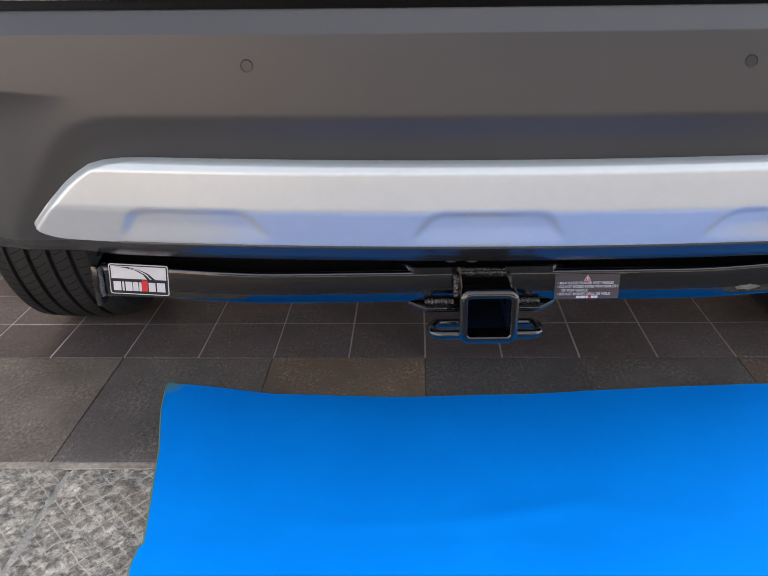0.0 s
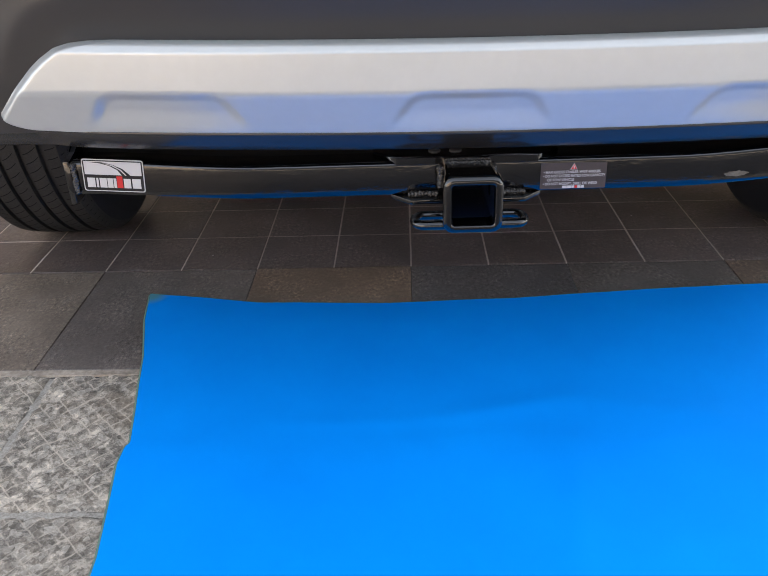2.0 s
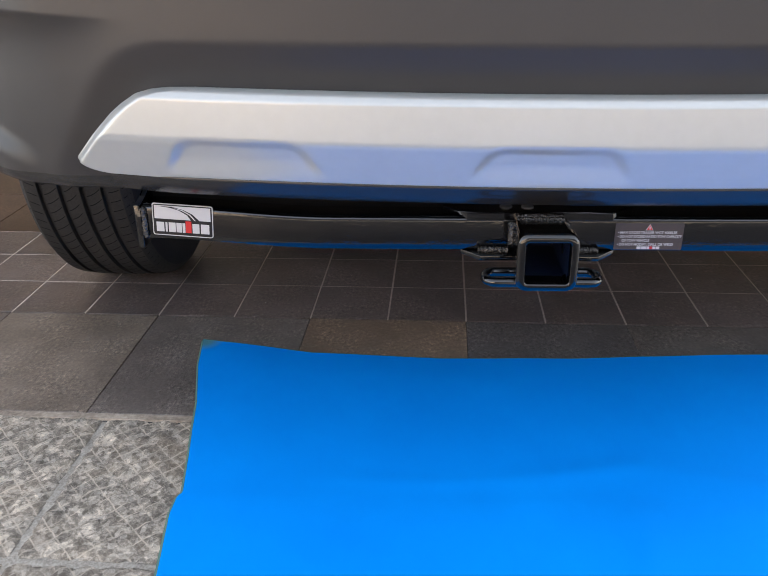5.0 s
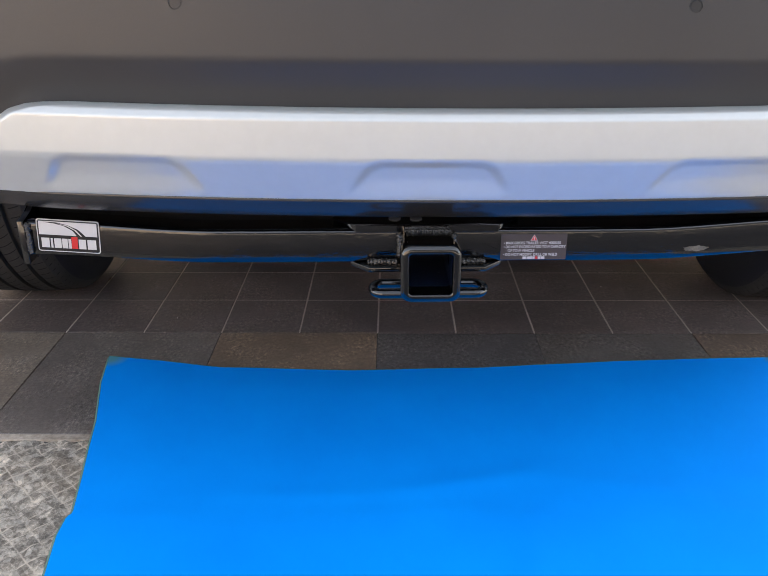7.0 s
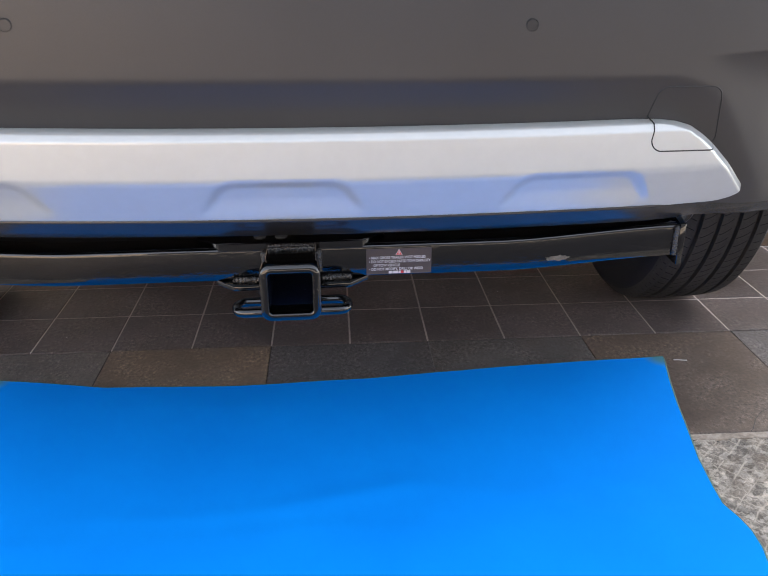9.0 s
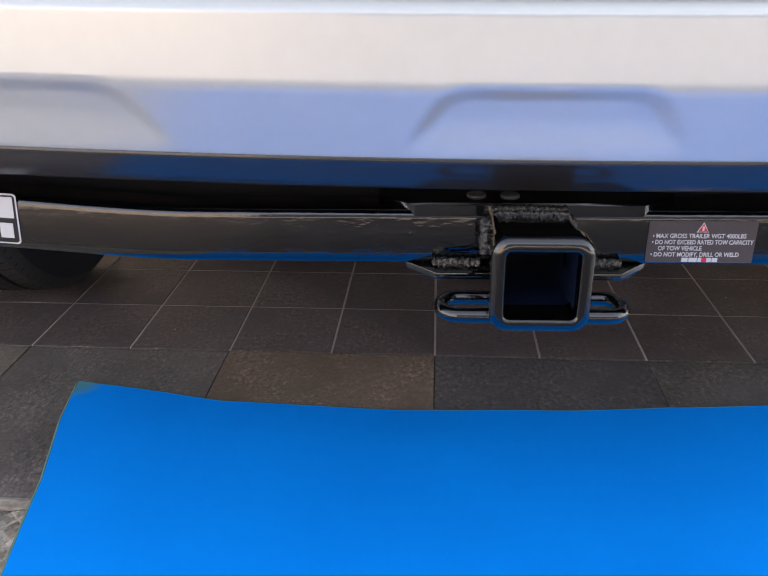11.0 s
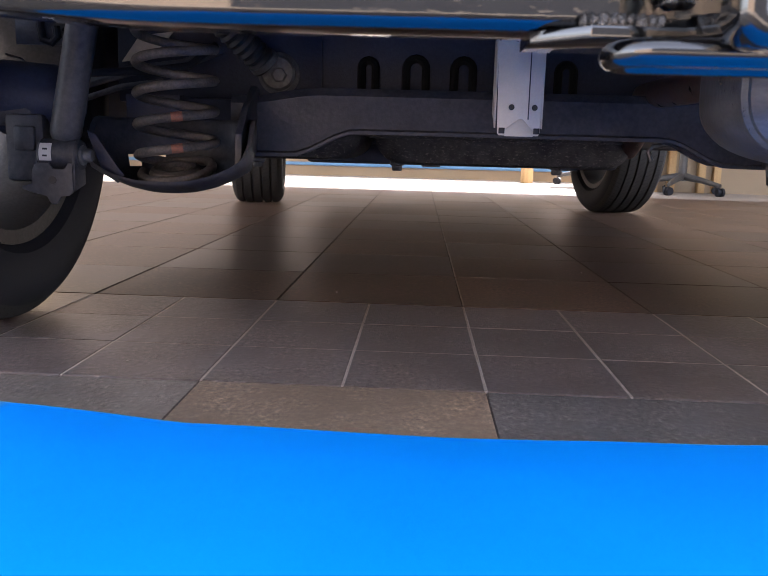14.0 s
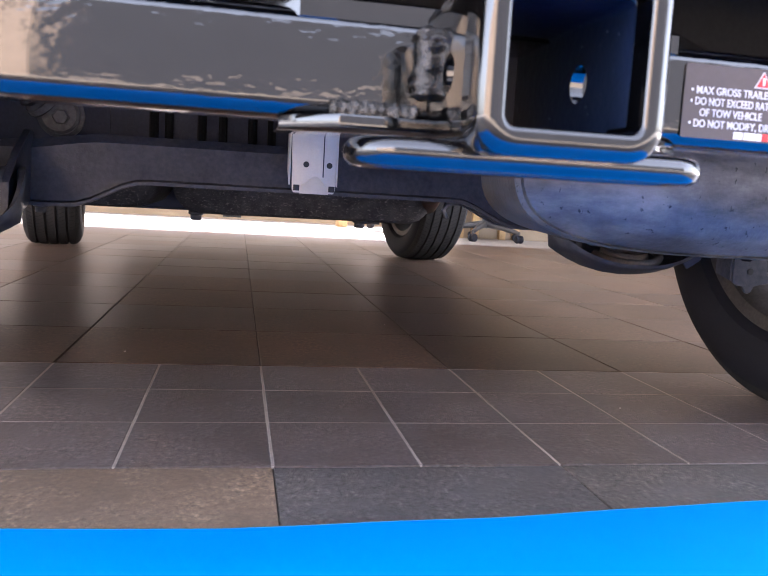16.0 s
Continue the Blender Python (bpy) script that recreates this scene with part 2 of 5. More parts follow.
CONCRETE = worn("pale_concrete", (0.45, 0.42, 0.38), (0.58, 0.55, 0.50), (0.7, 0.9), 5.0, 120.0)
TIMBER = worn("pale_timber", (0.45, 0.28, 0.12), (0.62, 0.42, 0.20), (0.5, 0.7), 4.0, 90.0, stretch=(6, 6, 0.6))


# ---------------------------------------------------------------- mesh helpers
def finish(bm, smooth=True, angle=35):
    bmesh.ops.recalc_face_normals(bm, faces=bm.faces[:])
    for f in bm.faces:
        f.smooth = smooth
    if smooth:
        for e in bm.edges:
            if len(e.link_faces) == 2 and e.calc_face_angle(0) > radians(angle):
                e.smooth = False


def part(name, bm, mat, parent=None, label="", smooth=True, angle=35):
    """Links a bmesh as one mesh object, under a thing or a part."""
    finish(bm, smooth, angle)
    me = bpy.data.meshes.new(name)
    bm.to_mesh(me)
    bm.free()
    me.materials.append(mat)
    ob = new(name, me)
    ob.parent = parent
    return tagged(ob, label) if label else ob


def thing(name, at, label, category, group="", turn=0.0):
    ob = new(name)
    ob.matrix_basis = pose(*at, 0, 0, turn)
    ob.empty_display_size = 0.1
    return tagged(ob, label, category, group)


def add_box(bm, lo, hi, bevel=0.0, seg=2, turn=None):
    made = bmesh.ops.create_cube(bm, size=1)["verts"]
    c, d = (Vector(lo) + Vector(hi)) / 2, Vector(hi) - Vector(lo)
    for v in made:
        v.co = Vector((v.co.x * d.x, v.co.y * d.y, v.co.z * d.z))
    if bevel:
        edges = list({e for v in made for e in v.link_edges})
        out = bmesh.ops.bevel(bm, geom=edges, offset=bevel, segments=seg, affect="EDGES", profile=0.5)
        made = list({v for f in out["faces"] for v in f.verts} | {v for v in made if v.is_valid})
    for v in made:
        v.co = (turn @ v.co if turn else v.co) + c
    return bm


def box(lo, hi, bevel=0.0, seg=2, turn=None):
    return add_box(bmesh.new(), lo, hi, bevel, seg, turn)


def skin(bm, rings, closed=True, caps=True):
    """Faces between rows of points of equal length."""
    rows = [[bm.verts.new(p) for p in ring] for ring in rings]
    n = len(rows[0])
    for a, b in zip(rows, rows[1:]):
        for i in range(n if closed else n - 1):
            bm.faces.new((a[i], a[(i + 1) % n], b[(i + 1) % n], b[i]))
    if caps and closed:
        bm.faces.new(rows[0][::-1])
        bm.faces.new(rows[-1])
    return rows


def add_tube(bm, path, r, n=12, closed=False):
    """A round bar along a path; r may be a list."""
    path = [Vector(p) for p in path]
    count = len(path)
    radii = r if isinstance(r, (list, tuple)) else [r] * count
    rings, side = [], None
    for i, p in enumerate(path):
        a = path[(i - 1) % count] if closed or i else p
        b = path[(i + 1) % count] if closed or i < count - 1 else p
        t = (b - a).normalized()
        if side is None:
            side = t.orthogonal().normalized()
        side = (side - t * side.dot(t)).normalized()
        up = t.cross(side)
        rings.append([p + radii[i] * (math.cos(k * math.tau / n) * side + math.sin(k * math.tau / n) * up) for k in range(n)])
    if closed:
        rows = [[bm.verts.new(p) for p in ring] for ring in rings]
        for i in range(count):
            a, b = rows[i], rows[(i + 1) % count]
            shift = min(range(n), key=lambda s: (a[0].co - b[s].co).length) if i == count - 1 else 0
            for k in range(n):
                bm.faces.new((a[k], a[(k + 1) % n], b[(k + 1 + shift) % n], b[(k + shift) % n]))
    else:
        skin(bm, rings)
    return bm


def tube(path, r, n=12, closed=False):
    return add_tube(bmesh.new(), path, r, n, closed)


def add_lathe(bm, profile, axis="x", at=(0, 0, 0), n=48, caps=True):
    """A turned shape: profile is (radius, along the axis)."""
    turn = {"x": lambda r, a, c, s: (a, r * c, r * s), "y": lambda r, a, c, s: (r * c, a, r * s), "z": lambda r, a, c, s: (r * c, r * s, a)}[axis]
    at = Vector(at)
    rings = [[at + Vector(turn(r, a, math.cos(k * math.tau / n), math.sin(k * math.tau / n))) for k in range(n)] for r, a in profile]
    skin(bm, rings, caps=caps)
    return bm


def lathe(profile, axis="x", at=(0, 0, 0), n=48, caps=True):
    return add_lathe(bmesh.new(), profile, axis, at, n, caps)


def add_prism(bm, outline, lo, hi, axis="z", bevel=0.0):
    """An outline pulled along an axis."""
    put = {"x": lambda p, a: (a, p[0], p[1]), "y": lambda p, a: (p[0], a, p[1]), "z": lambda p, a: (p[0], p[1], a)}[axis]
    rows = skin(bm, [[put(p, lo) for p in outline], [put(p, hi) for p in outline]])
    if bevel:
        edges = list({e for row in rows for v in row for e in v.link_edges})
        bmesh.ops.bevel(bm, geom=edges, offset=bevel, segments=2, affect="EDGES", profile=0.5)
    return bm


def prism(outline, lo, hi, axis="z", bevel=0.0):
    return add_prism(bmesh.new(), outline, lo, hi, axis, bevel)


def rounded(w, h, r, n=6, cx=0.0, cy=0.0):
    """A rounded rectangle as an outline."""
    pts = []
    for qx, qy, a0 in ((1, 1, 0), (-1, 1, 90), (-1, -1, 180), (1, -1, 270)):
        for k in range(n + 1):
            a = radians(a0 + 90 * k / n)
            pts.append((cx + qx * (w / 2 - r) + r * math.cos(a), cy + qy * (h / 2 - r) + r * math.sin(a)))
    return pts


def step(a, b, x):
    x = min(1.0, max(0.0, (x - a) / (b - a)))
    return x * x * (3 - 2 * x)


def between(table, x):
    xs = [p[0] for p in table]
    return float(np.interp(x, xs, [p[1] for p in table]))


# ---------------------------------------------------------------- ground, floor and walls
GROUND_Z = -0.012
bm = bmesh.new()
skin(bm, [[(-60, -60, GROUND_Z), (60, -60, GROUND_Z)], [(-60, 60, GROUND_Z), (60, 60, GROUND_Z)]], closed=False)
ground = tagged(part("ground", bm, CONCRETE, smooth=False), "pale grey mortar bed under the paving", "ground", kind="structure")

floor = tagged(part("floor", box((-3.6, -0.36, -0.10), (3.6, 6.4, -0.0030)), DARK_GROUT, smooth=False), "grey grout bed of the tiled driveway", "floor", kind="structure")

wall_east = tagged(part("wall_east", box((3.6, 2.8, -0.01), (3.8, 5.0, 2.7)), PLASTER, smooth=False), "cream plastered garage wall", "wall", kind="structure")
wall_alcove = tagged(part("wall_alcove", box((1.55, 5.0, -0.01), (3.8, 5.2, 2.7)), PLASTER, smooth=False), "cream garage wall behind the chair", "wall", kind="structure")
wall_west = tagged(part("wall_west", box((-3.8, 0.8, -0.01), (-3.6, 6.6, 2.7)), PLASTER, smooth=False), "cream plastered side wall", "wall", kind="structure")
wall_north = tagged(part("wall_north", box((-3.8, 6.6, -0.01), (1.75, 6.8, 0.5)), PLASTER, smooth=False), "cream plastered wall at the far end", "wall", kind="structure")
blue_band = tagged(part("trim_band", box((-3.8, 6.57, 0.085), (1.55, 6.598, 0.115), 0.003), BLUE_LINE), "thin blue band along the far wall", "trim", kind="structure")
wall_garden = tagged(part("wall_garden", box((-9, -7.2, -0.01), (-1.45, -6.9, 2.6)), TAN_RENDER, smooth=False), "sunlit tan wall beside the drive", "wall", kind="structure")
# Unseen wall added for the bar's reflection; its shade is in the colour.
wall_south = tagged(part("wall_south", box((-1.45, -7.2, -0.01), (9, -7.0, 3.3)), SHADED_WALL, smooth=False), "unseen wall across the drive, coloured dark as if in shade", "wall", kind="structure")
# Unseen block added on the roof to keep sun off the drive.
wall_sun_block = tagged(part("wall_sun_block", box((-3.8, 2.2, 2.85), (3.8, 2.4, 3.6)), PLASTER, smooth=False), "unseen wall added above the ceiling to shade the drive", "wall", kind="structure")
# Unseen wall added to cut low sky light and its floor reflection.
wall_sky_block = tagged(part("wall_sky_block", box((-16, 20.0, -0.01), (16, 20.3, 9.7)), TAN_RENDER, smooth=False), "unseen tan wall added far off to hide the low sky", "wall", kind="structure")
# Unseen beam added to set the near edge of the sunlit strip.
wall_sun_limit = tagged(part("wall_sun_limit", box((-3.8, 6.6, 1.98), (3.8, 6.8, 2.695)), PLASTER, smooth=False), "unseen beam added over the far opening to bound the sun", "wall", kind="structure")
# Unseen roof added for shade; its edges are set by the sun's angle.
ceiling = tagged(part("ceiling", box((-3.8, 2.2, 2.7), (3.8, 7.56, 2.85)), CEILING, smooth=False), "unseen pale roof slab added to shade the car and floor", "ceiling", kind="structure")


# ---------------------------------------------------------------- the car
car = thing("car", (0.064, 0, 0), "white compact SUV with black bumper and silver skid trim", "car", turn=1.2)

SHOULDER = [(0.655, -0.4760), (0.6572, -0.4757), (0.6590, -0.4740), (0.6780, -0.4530), (0.6800, -0.4505), (0.6805, -0.4475)]


def plan(x):
    """How far the tail curves forward away from the middle line."""
    a = abs(x)
    return 0.022 * (min(a, 0.56) / 0.56) ** 2 + (0.0 if a < 0.56 else 0.08 * (a - 0.56) + 2.6 * (a - 0.56) ** 2)


def leaned(bm):
    """The body leans half a degree to one side."""
    for v in bm.verts:
        v.co.z -= 0.0105 * v.co.x
    return bm


def both(a, b, soft):
    """The lesser of two distances, rounded where they meet."""
    h = max(soft - abs(a - b), 0.0) / soft
    return min(a, b) - h * h * soft / 4


ENDS = [(0.4112, 0.487), (0.412, 0.527), (0.4145, 0.545), (0.4185, 0.558), (0.423, 0.5655), (0.427, 0.568), (0.431, 0.5645), (0.4585, 0.537), (0.488, 0.507), (0.5, 0.492), (0.511, 0.475), (0.5165, 0.457), (0.519, 0.437), (0.52, 0.412)]
PANEL = [(0.400, 0.600), (0.430, 0.585), (0.470, 0.555), (0.513, 0.527), (0.546, 0.505), (0.60, 0.47)]


def bumper_y(x, z):
    y = -0.4805 + 0.5 * (z - 0.56) ** 2 if z < 0.655 else between(SHOULDER, z)
    a = abs(x)
    # the panel round the skid trim lies a little deeper
    d = both(0.568 - z, (between(PANEL, z) - a) * 0.8, 0.05)
    d = 0.0 if d < -0.005 else (d + 0.005) ** 2 / 0.020 if d < 0.005 else d
    y += 0.40 * min(d, 0.060)
    # under a crease the corner turns in, and comes out again on a low ledge
    below = 0.5905 + 0.055 * (a - 0.462) - z
    if a > 0.455 and below > 0:
        ledge = 0.418 + 0.40 * max(0.0, a - 0.62)
        y += 0.024 * step(0.452, 0.64, a) * step(0.82, 0.70, a) * (1 - math.exp(-below / 0.020)) * (1 - 0.6 * step(ledge + 0.020, ledge - 0.016, z) * step(0.60, 0.68, a))
    return y + plan(x)


def sheet(fn, us, vs):
    bm = bmesh.new()
    skin(bm, [[fn(u, v) for u in us] for v in vs], closed=False)
    return bm


xs = np.linspace(-0.885, 0.885, 241)
zs = sorted(set(list(np.linspace(0.404, 0.650, 110)) + list(np.linspace(0.651, 0.6805, 40))))
bm = leaned(sheet(lambda x, z: (x, bumper_y(x, z), z), xs, zs))
def under_trim(f):
    c = f.calc_center_median()
    z = c.z + 0.0105 * c.x
    return z < 0.509 and abs(c.x) < between(ENDS, max(z, 0.4112)) - 0.02


bmesh.ops.delete(bm, geom=[f for f in bm.faces if under_trim(f)], context="FACES")
bumper = part("bumper", bm, BLACK_PLASTIC, car, "matt black textured plastic rear bumper", angle=60)

def sag(x, z):
    """The trim and the lip hang a little lower in the middle."""
    k = max(0.0, 1 - (x / 0.50) ** 2)
    return z - 0.0050 * k - 0.0010 * k * step(0.512, 0.519, z)


LIPS = [(0.425, -0.450), (0.4125, -0.4590), (0.4105, -0.4600), (0.4085, -0.4590), (0.3830, -0.4300), (0.3812, -0.4275), (0.3818, -0.4245), (0.4000, -0.405), (0.44, -0.395)]
bm = bmesh.new()


def lip_y(x, z, y):
    """Towards its ends the lip runs into the bumper's lower edge."""
    k = step(0.44, 0.55, abs(x))
    return (y + plan(x)) * (1 - k) + k * (bumper_y(x, max(0.404, z)) + (0.0015 if z > 0.404 else 1.1 * (0.404 - z)))


skin(bm, [[(x, lip_y(x, z, y), sag(x, z)) for x in xs] for z, y in LIPS], closed=False)
leaned(bm)
part("bumper_lip", bm, LIP, bumper, "smooth black lower bumper lip", angle=60)

# silver skid trim with three shallow scallops
SCALLOPS = [-0.356, -0.0025, 0.3415]


def trim_y(x, z):
    y = between([(0.4112, -0.4580), (0.4130, -0.4595), (0.4600, -0.4870), (0.4640, -0.4888), (0.4680, -0.4895), (0.5090, -0.4900), (0.5108, -0.4897), (0.5125, -0.4888), (0.5168, -0.4849), (0.5183, -0.4832), (0.5193, -0.4808), (0.5200, -0.4680)], z)
    e = 1 - abs(x) / max(0.3, between(ENDS, z))
    y += 0.020 * (1 - step(0.0, 0.036, e)) ** 2
    for c in SCALLOPS:
        inside = both(0.4665 - z, (0.0945 - 0.62 * max(0.0, z - 0.425) - abs(x - c)) * 0.85, 0.014)
        y += 0.0065 * step(-0.002, 0.011, inside) * step(0.4112, 0.445, z)
    return y + plan(x)


rows = sorted(set(list(np.linspace(0.4112, 0.460, 24)) + list(np.linspace(0.461, 0.505, 20)) + list(np.linspace(0.506, 0.520, 16))))
us = np.concatenate([np.linspace(-1, -0.94, 14)[:-1], np.linspace(-0.94, 0.94, 300), np.linspace(0.94, 1, 14)[1:]])
bm = leaned(sheet(lambda u, z: (u * between(ENDS, z), trim_y(u * between(ENDS, z), z), sag(u * between(ENDS, z), z)), us, rows))
edge = [e for e in bm.edges if len(e.link_faces) == 1]
out = bmesh.ops.extrude_edge_only(bm, edges=edge)
for v in out["geom"]:
    if isinstance(v, bmesh.types.BMVert):
        v.co.y += 0.03
skid = part("skid_trim", bm, SILVER, car, "satin silver painted skid trim", angle=50)


def surface_ring(name, outline, fn, r, mat, parent, lift=0.0003, label=""):
    return part(name, leaned(tube([(x, fn(x, z) - lift, z) for x, z in outline], r, 6, closed=True)), mat, parent, label)


for sx in (-0.272, 0.272):
    y = bumper_y(sx, 0.6245)
    sensor = part("parking_sensor", leaned(lathe([(0.0001, y + 0.004), (0.0056, y + 0.004), (0.0062, y - 0.0001), (0.0058, y - 0.0008), (0.0001, y - 0.0009)], "y", (sx, 0, 0.6245), 28)), BLACK_PLASTIC, bumper, "round parking sensor")
    sensor.data.materials[0] = DARK if sx > 0 else BLACK_PLASTIC
    part("sensor_ring", leaned(lathe([(0.0064, y + 0.003), (0.0064, y - 0.0002), (0.0068, y - 0.0006), (0.0072, y - 0.0002), (0.0072, y + 0.003)], "y", (sx, 0, 0.6245), 28)), DARK, sensor)

cover = [(x + (0.010 * (0.5215 - z) / 0.035 if z < 0.5215 and x > 0.4655 else 0.0) - (0.007 * step(0.524, 0.514, z) if x < 0.4655 else 0.0), z) for x, z in rounded(0.078, 0.071, 0.014, 8, 0.4655, 0.5215)]
fine = []
for (x0, z0), (x1, z1) in zip(cover, cover[1:] + cover[:1]):
    n = max(1, int(math.hypot(x1 - x0, z1 - z0) / 0.002))
    fine += [(x0 + (x1 - x0) * k / n, z0 + (z1 - z0) * k / n) for k in range(n)]
surface_ring("tow_eye_cover", fine, lambda x, z: min(bumper_y(x, z), trim_y(x, z + 0.0008) if z < 0.5185 and abs(x) < between(ENDS, z) else 1), 0.0008, DARK, bumper, 0.0, "outline of the tow eye cover")

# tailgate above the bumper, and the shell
# Black block added in the gap to give its shade.
part("gap_shade", box((-0.72, -0.425, 0.655), (0.72, -0.40, 0.705)), BLACK_CLOTH, car, smooth=False)
gate = [(0.703, -0.420), (0.6930, -0.432), (0.6908, -0.4405), (0.6922, -0.4440), (0.702, -0.4450), (0.78, -0.440), (0.90, -0.415), (0.98, -0.385)]
bm = bmesh.new()
skin(bm, [[(x, y + 0.8 * plan(x), z) for x in np.linspace(-0.66, 0.66, 61)] for z, y in gate], closed=False)
part("tailgate", leaned(bm), WHITE_PAINT, car, "white painted tailgate edge")
shell = bmesh.new()
rings = []
for y, w0, w1, z0, z1 in ((-0.36, 0.80, 0.70, 0.66, 1.10), (-0.10, 0.885, 0.70, 0.50, 1.42), (0.45, 0.895, 0.62, 0.62, 1.60), (1.3, 0.895, 0.61, 0.40, 1.64), (2.1, 0.895, 0.62, 0.40, 1.56), (2.55, 0.895, 0.74, 0.62, 1.12), (3.2, 0.88, 0.76, 0.64, 1.02), (3.62, 0.74, 0.60, 0.52, 0.86)):
    mid = min(0.98, (z0 + z1) / 2 + 0.1)
    rings.append([(-w0, y, z0), (-w0, y, mid), (-w1, y, z1 - 0.05), (-w1 + 0.1, y, z1), (w1 - 0.1, y, z1), (w1, y, z1 - 0.05), (w0, y, mid), (w0, y, z0)])
skin(shell, rings)
part("body_shell", shell, WHITE_PAINT, car, "white painted body shell")
part("rear_valance", box((-0.62, -0.38, 0.45), (0.62, -0.34, 0.66)), UNDERSEAL, car, smooth=False)


def wheel(at, side, W, steer=0.0):
    """A tyre with grooves and tread cuts, on an alloy rim. side: +1 when the outer face looks to +x."""
    R, n = 0.330, 96
    hub = thing("wheel", at, "", "", turn=steer)
    hub.parent = car
    h = W / 2
    prof = [(0.222, -h * 0.80), (0.236, -h * 0.97), (0.262, -h * 1.06), (0.292, -h * 1.04), (0.312, -h * 0.95), (0.3225, -h * 0.84)]
    shoulder = [(0.3225, h * 0.84), (0.312, h * 0.95), (0.292, h * 1.04), (0.262, h * 1.06), (0.236, h * 0.97), (0.222, h * 0.80)]
    tyre = part("tyre", lathe(prof + [(0.314, -h * 0.80), (0.314, h * 0.80)] + shoulder, "x", (0, 0, 0), n, False), RUBBER, hub, "black tyre with four tread grooves", angle=25)

    def crown(g):
        return between([(0.0, R - 0.0022), (0.5, R - 0.0034), (0.72, R - 0.0050), (0.84, 0.3230), (0.95, 0.3125), (1.0, 0.3035)], abs(g))

    face = [(crown(0.985), -h * 0.985), (crown(0.95), -h * 0.95), (crown(0.84), -h * 0.84), (crown(0.72), -h * 0.72)]
    for g in (-0.56, -0.19, 0.19, 0.56):
        face += [(crown(g - 0.048), h * (g - 0.048)), (R - 0.0115, h * (g - 0.036)), (R - 0.0115, h * (g + 0.036)), (crown(g + 0.048), h * (g + 0.048))]
    face += [(crown(0.72), h * 0.72), (crown(0.84), h * 0.84), (crown(0.95), h * 0.95), (crown(0.985), h * 0.985)]
    tread = part("tread", lathe(face, "x", (0, 0, 0), n, False), TREAD_LIT, tyre, "dark grey tread, lightened for sky light, with fine cuts", angle=25)
    # Dark strips laid on the tread stand in for shade in its cuts.
    cuts = bmesh.new()
    for k in range(104):
        a = k * math.tau / 104
        for g0, g1, lean, shift in ((-0.97, -0.64, 0.030, 0.0), (-0.50, -0.25, -0.042, 0.02), (-0.13, 0.08, -0.042, 0.0), (0.25, 0.50, -0.042, 0.03), (0.64, 0.97, -0.030, 0.01)):
            ring = []
            for q in range(5):
                g = g0 + (g1 - g0) * q / 4
                b = a + shift + lean * (q / 4) ** 1.6
                rr = crown(g) + 0.0005
                ring.append([(g * h, rr * math.cos(b + d), rr * math.sin(b + d)) for d in (-0.0028, 0.0028)])
            skin(cuts, ring, closed=False)
    tagged(part("cut_shade", cuts, BLACK_CLOTH, tyre, smooth=False), kind="stuff")
    s = side * h
    well = [(0.205, -h * 0.82), (0.224, -h * 0.86), (0.226, -h * 0.76), (0.205, -h * 0.66), (0.190, 0.0), (0.200, h * 0.66), (0.226, h * 0.76), (0.224, h * 0.86), (0.210, h * 0.84), (0.185, h * 0.5), (0.182, 0), (0.196, -h * 0.7), (0.205, -h * 0.82)]
    rim = part("rim", lathe([(r, side * d) for r, d in well], "x", (0, 0, 0), 64, False), ALLOY, hub, "dusty grey alloy rim")
    spokes = bmesh.new()
    for k in range(5):
        a = k * math.tau / 5
        for da in (-0.16, 0.16):
            p0 = Vector((s * 0.55, 0.05 * math.cos(a), 0.05 * math.sin(a)))
            p1 = Vector((s * 0.62, 0.20 * math.cos(a + da), 0.20 * math.sin(a + da)))
            add_tube(spokes, [p0, (p0 + p1) / 2, p1], [0.016, 0.013, 0.017], 8)
    add_lathe(spokes, [(0.001, s * 0.35), (0.06, s * 0.35), (0.065, s * 0.6), (0.001, s * 0.66)], "x", (0, 0, 0), 24)
    part("spokes", spokes, ALLOY, rim)
    part("brake_drum", lathe([(0.001, -s * 0.05), (0.098, -s * 0.05), (0.106, 0.0), (0.106, s * 0.3), (0.001, s * 0.3)], "x", (0, 0, 0), 40), UNDERSEAL, hub, "dark brake drum")
    return hub


for wx, wy, width, steer in ((-0.7685, 0.285, 0.205, 0), (0.7495, 0.225, 0.186, 0), (-0.792, 2.72, 0.205, 7), (0.762, 2.72, 0.205, 7)):
    wheel((wx, wy, 0.327), 1 if wx > 0 else -1, width, steer)

# underbody
part("underbody_floor", box((-0.80, -0.05, 0.47), (0.80, 3.5, 0.52), 0.01), UNDERSEAL, car)
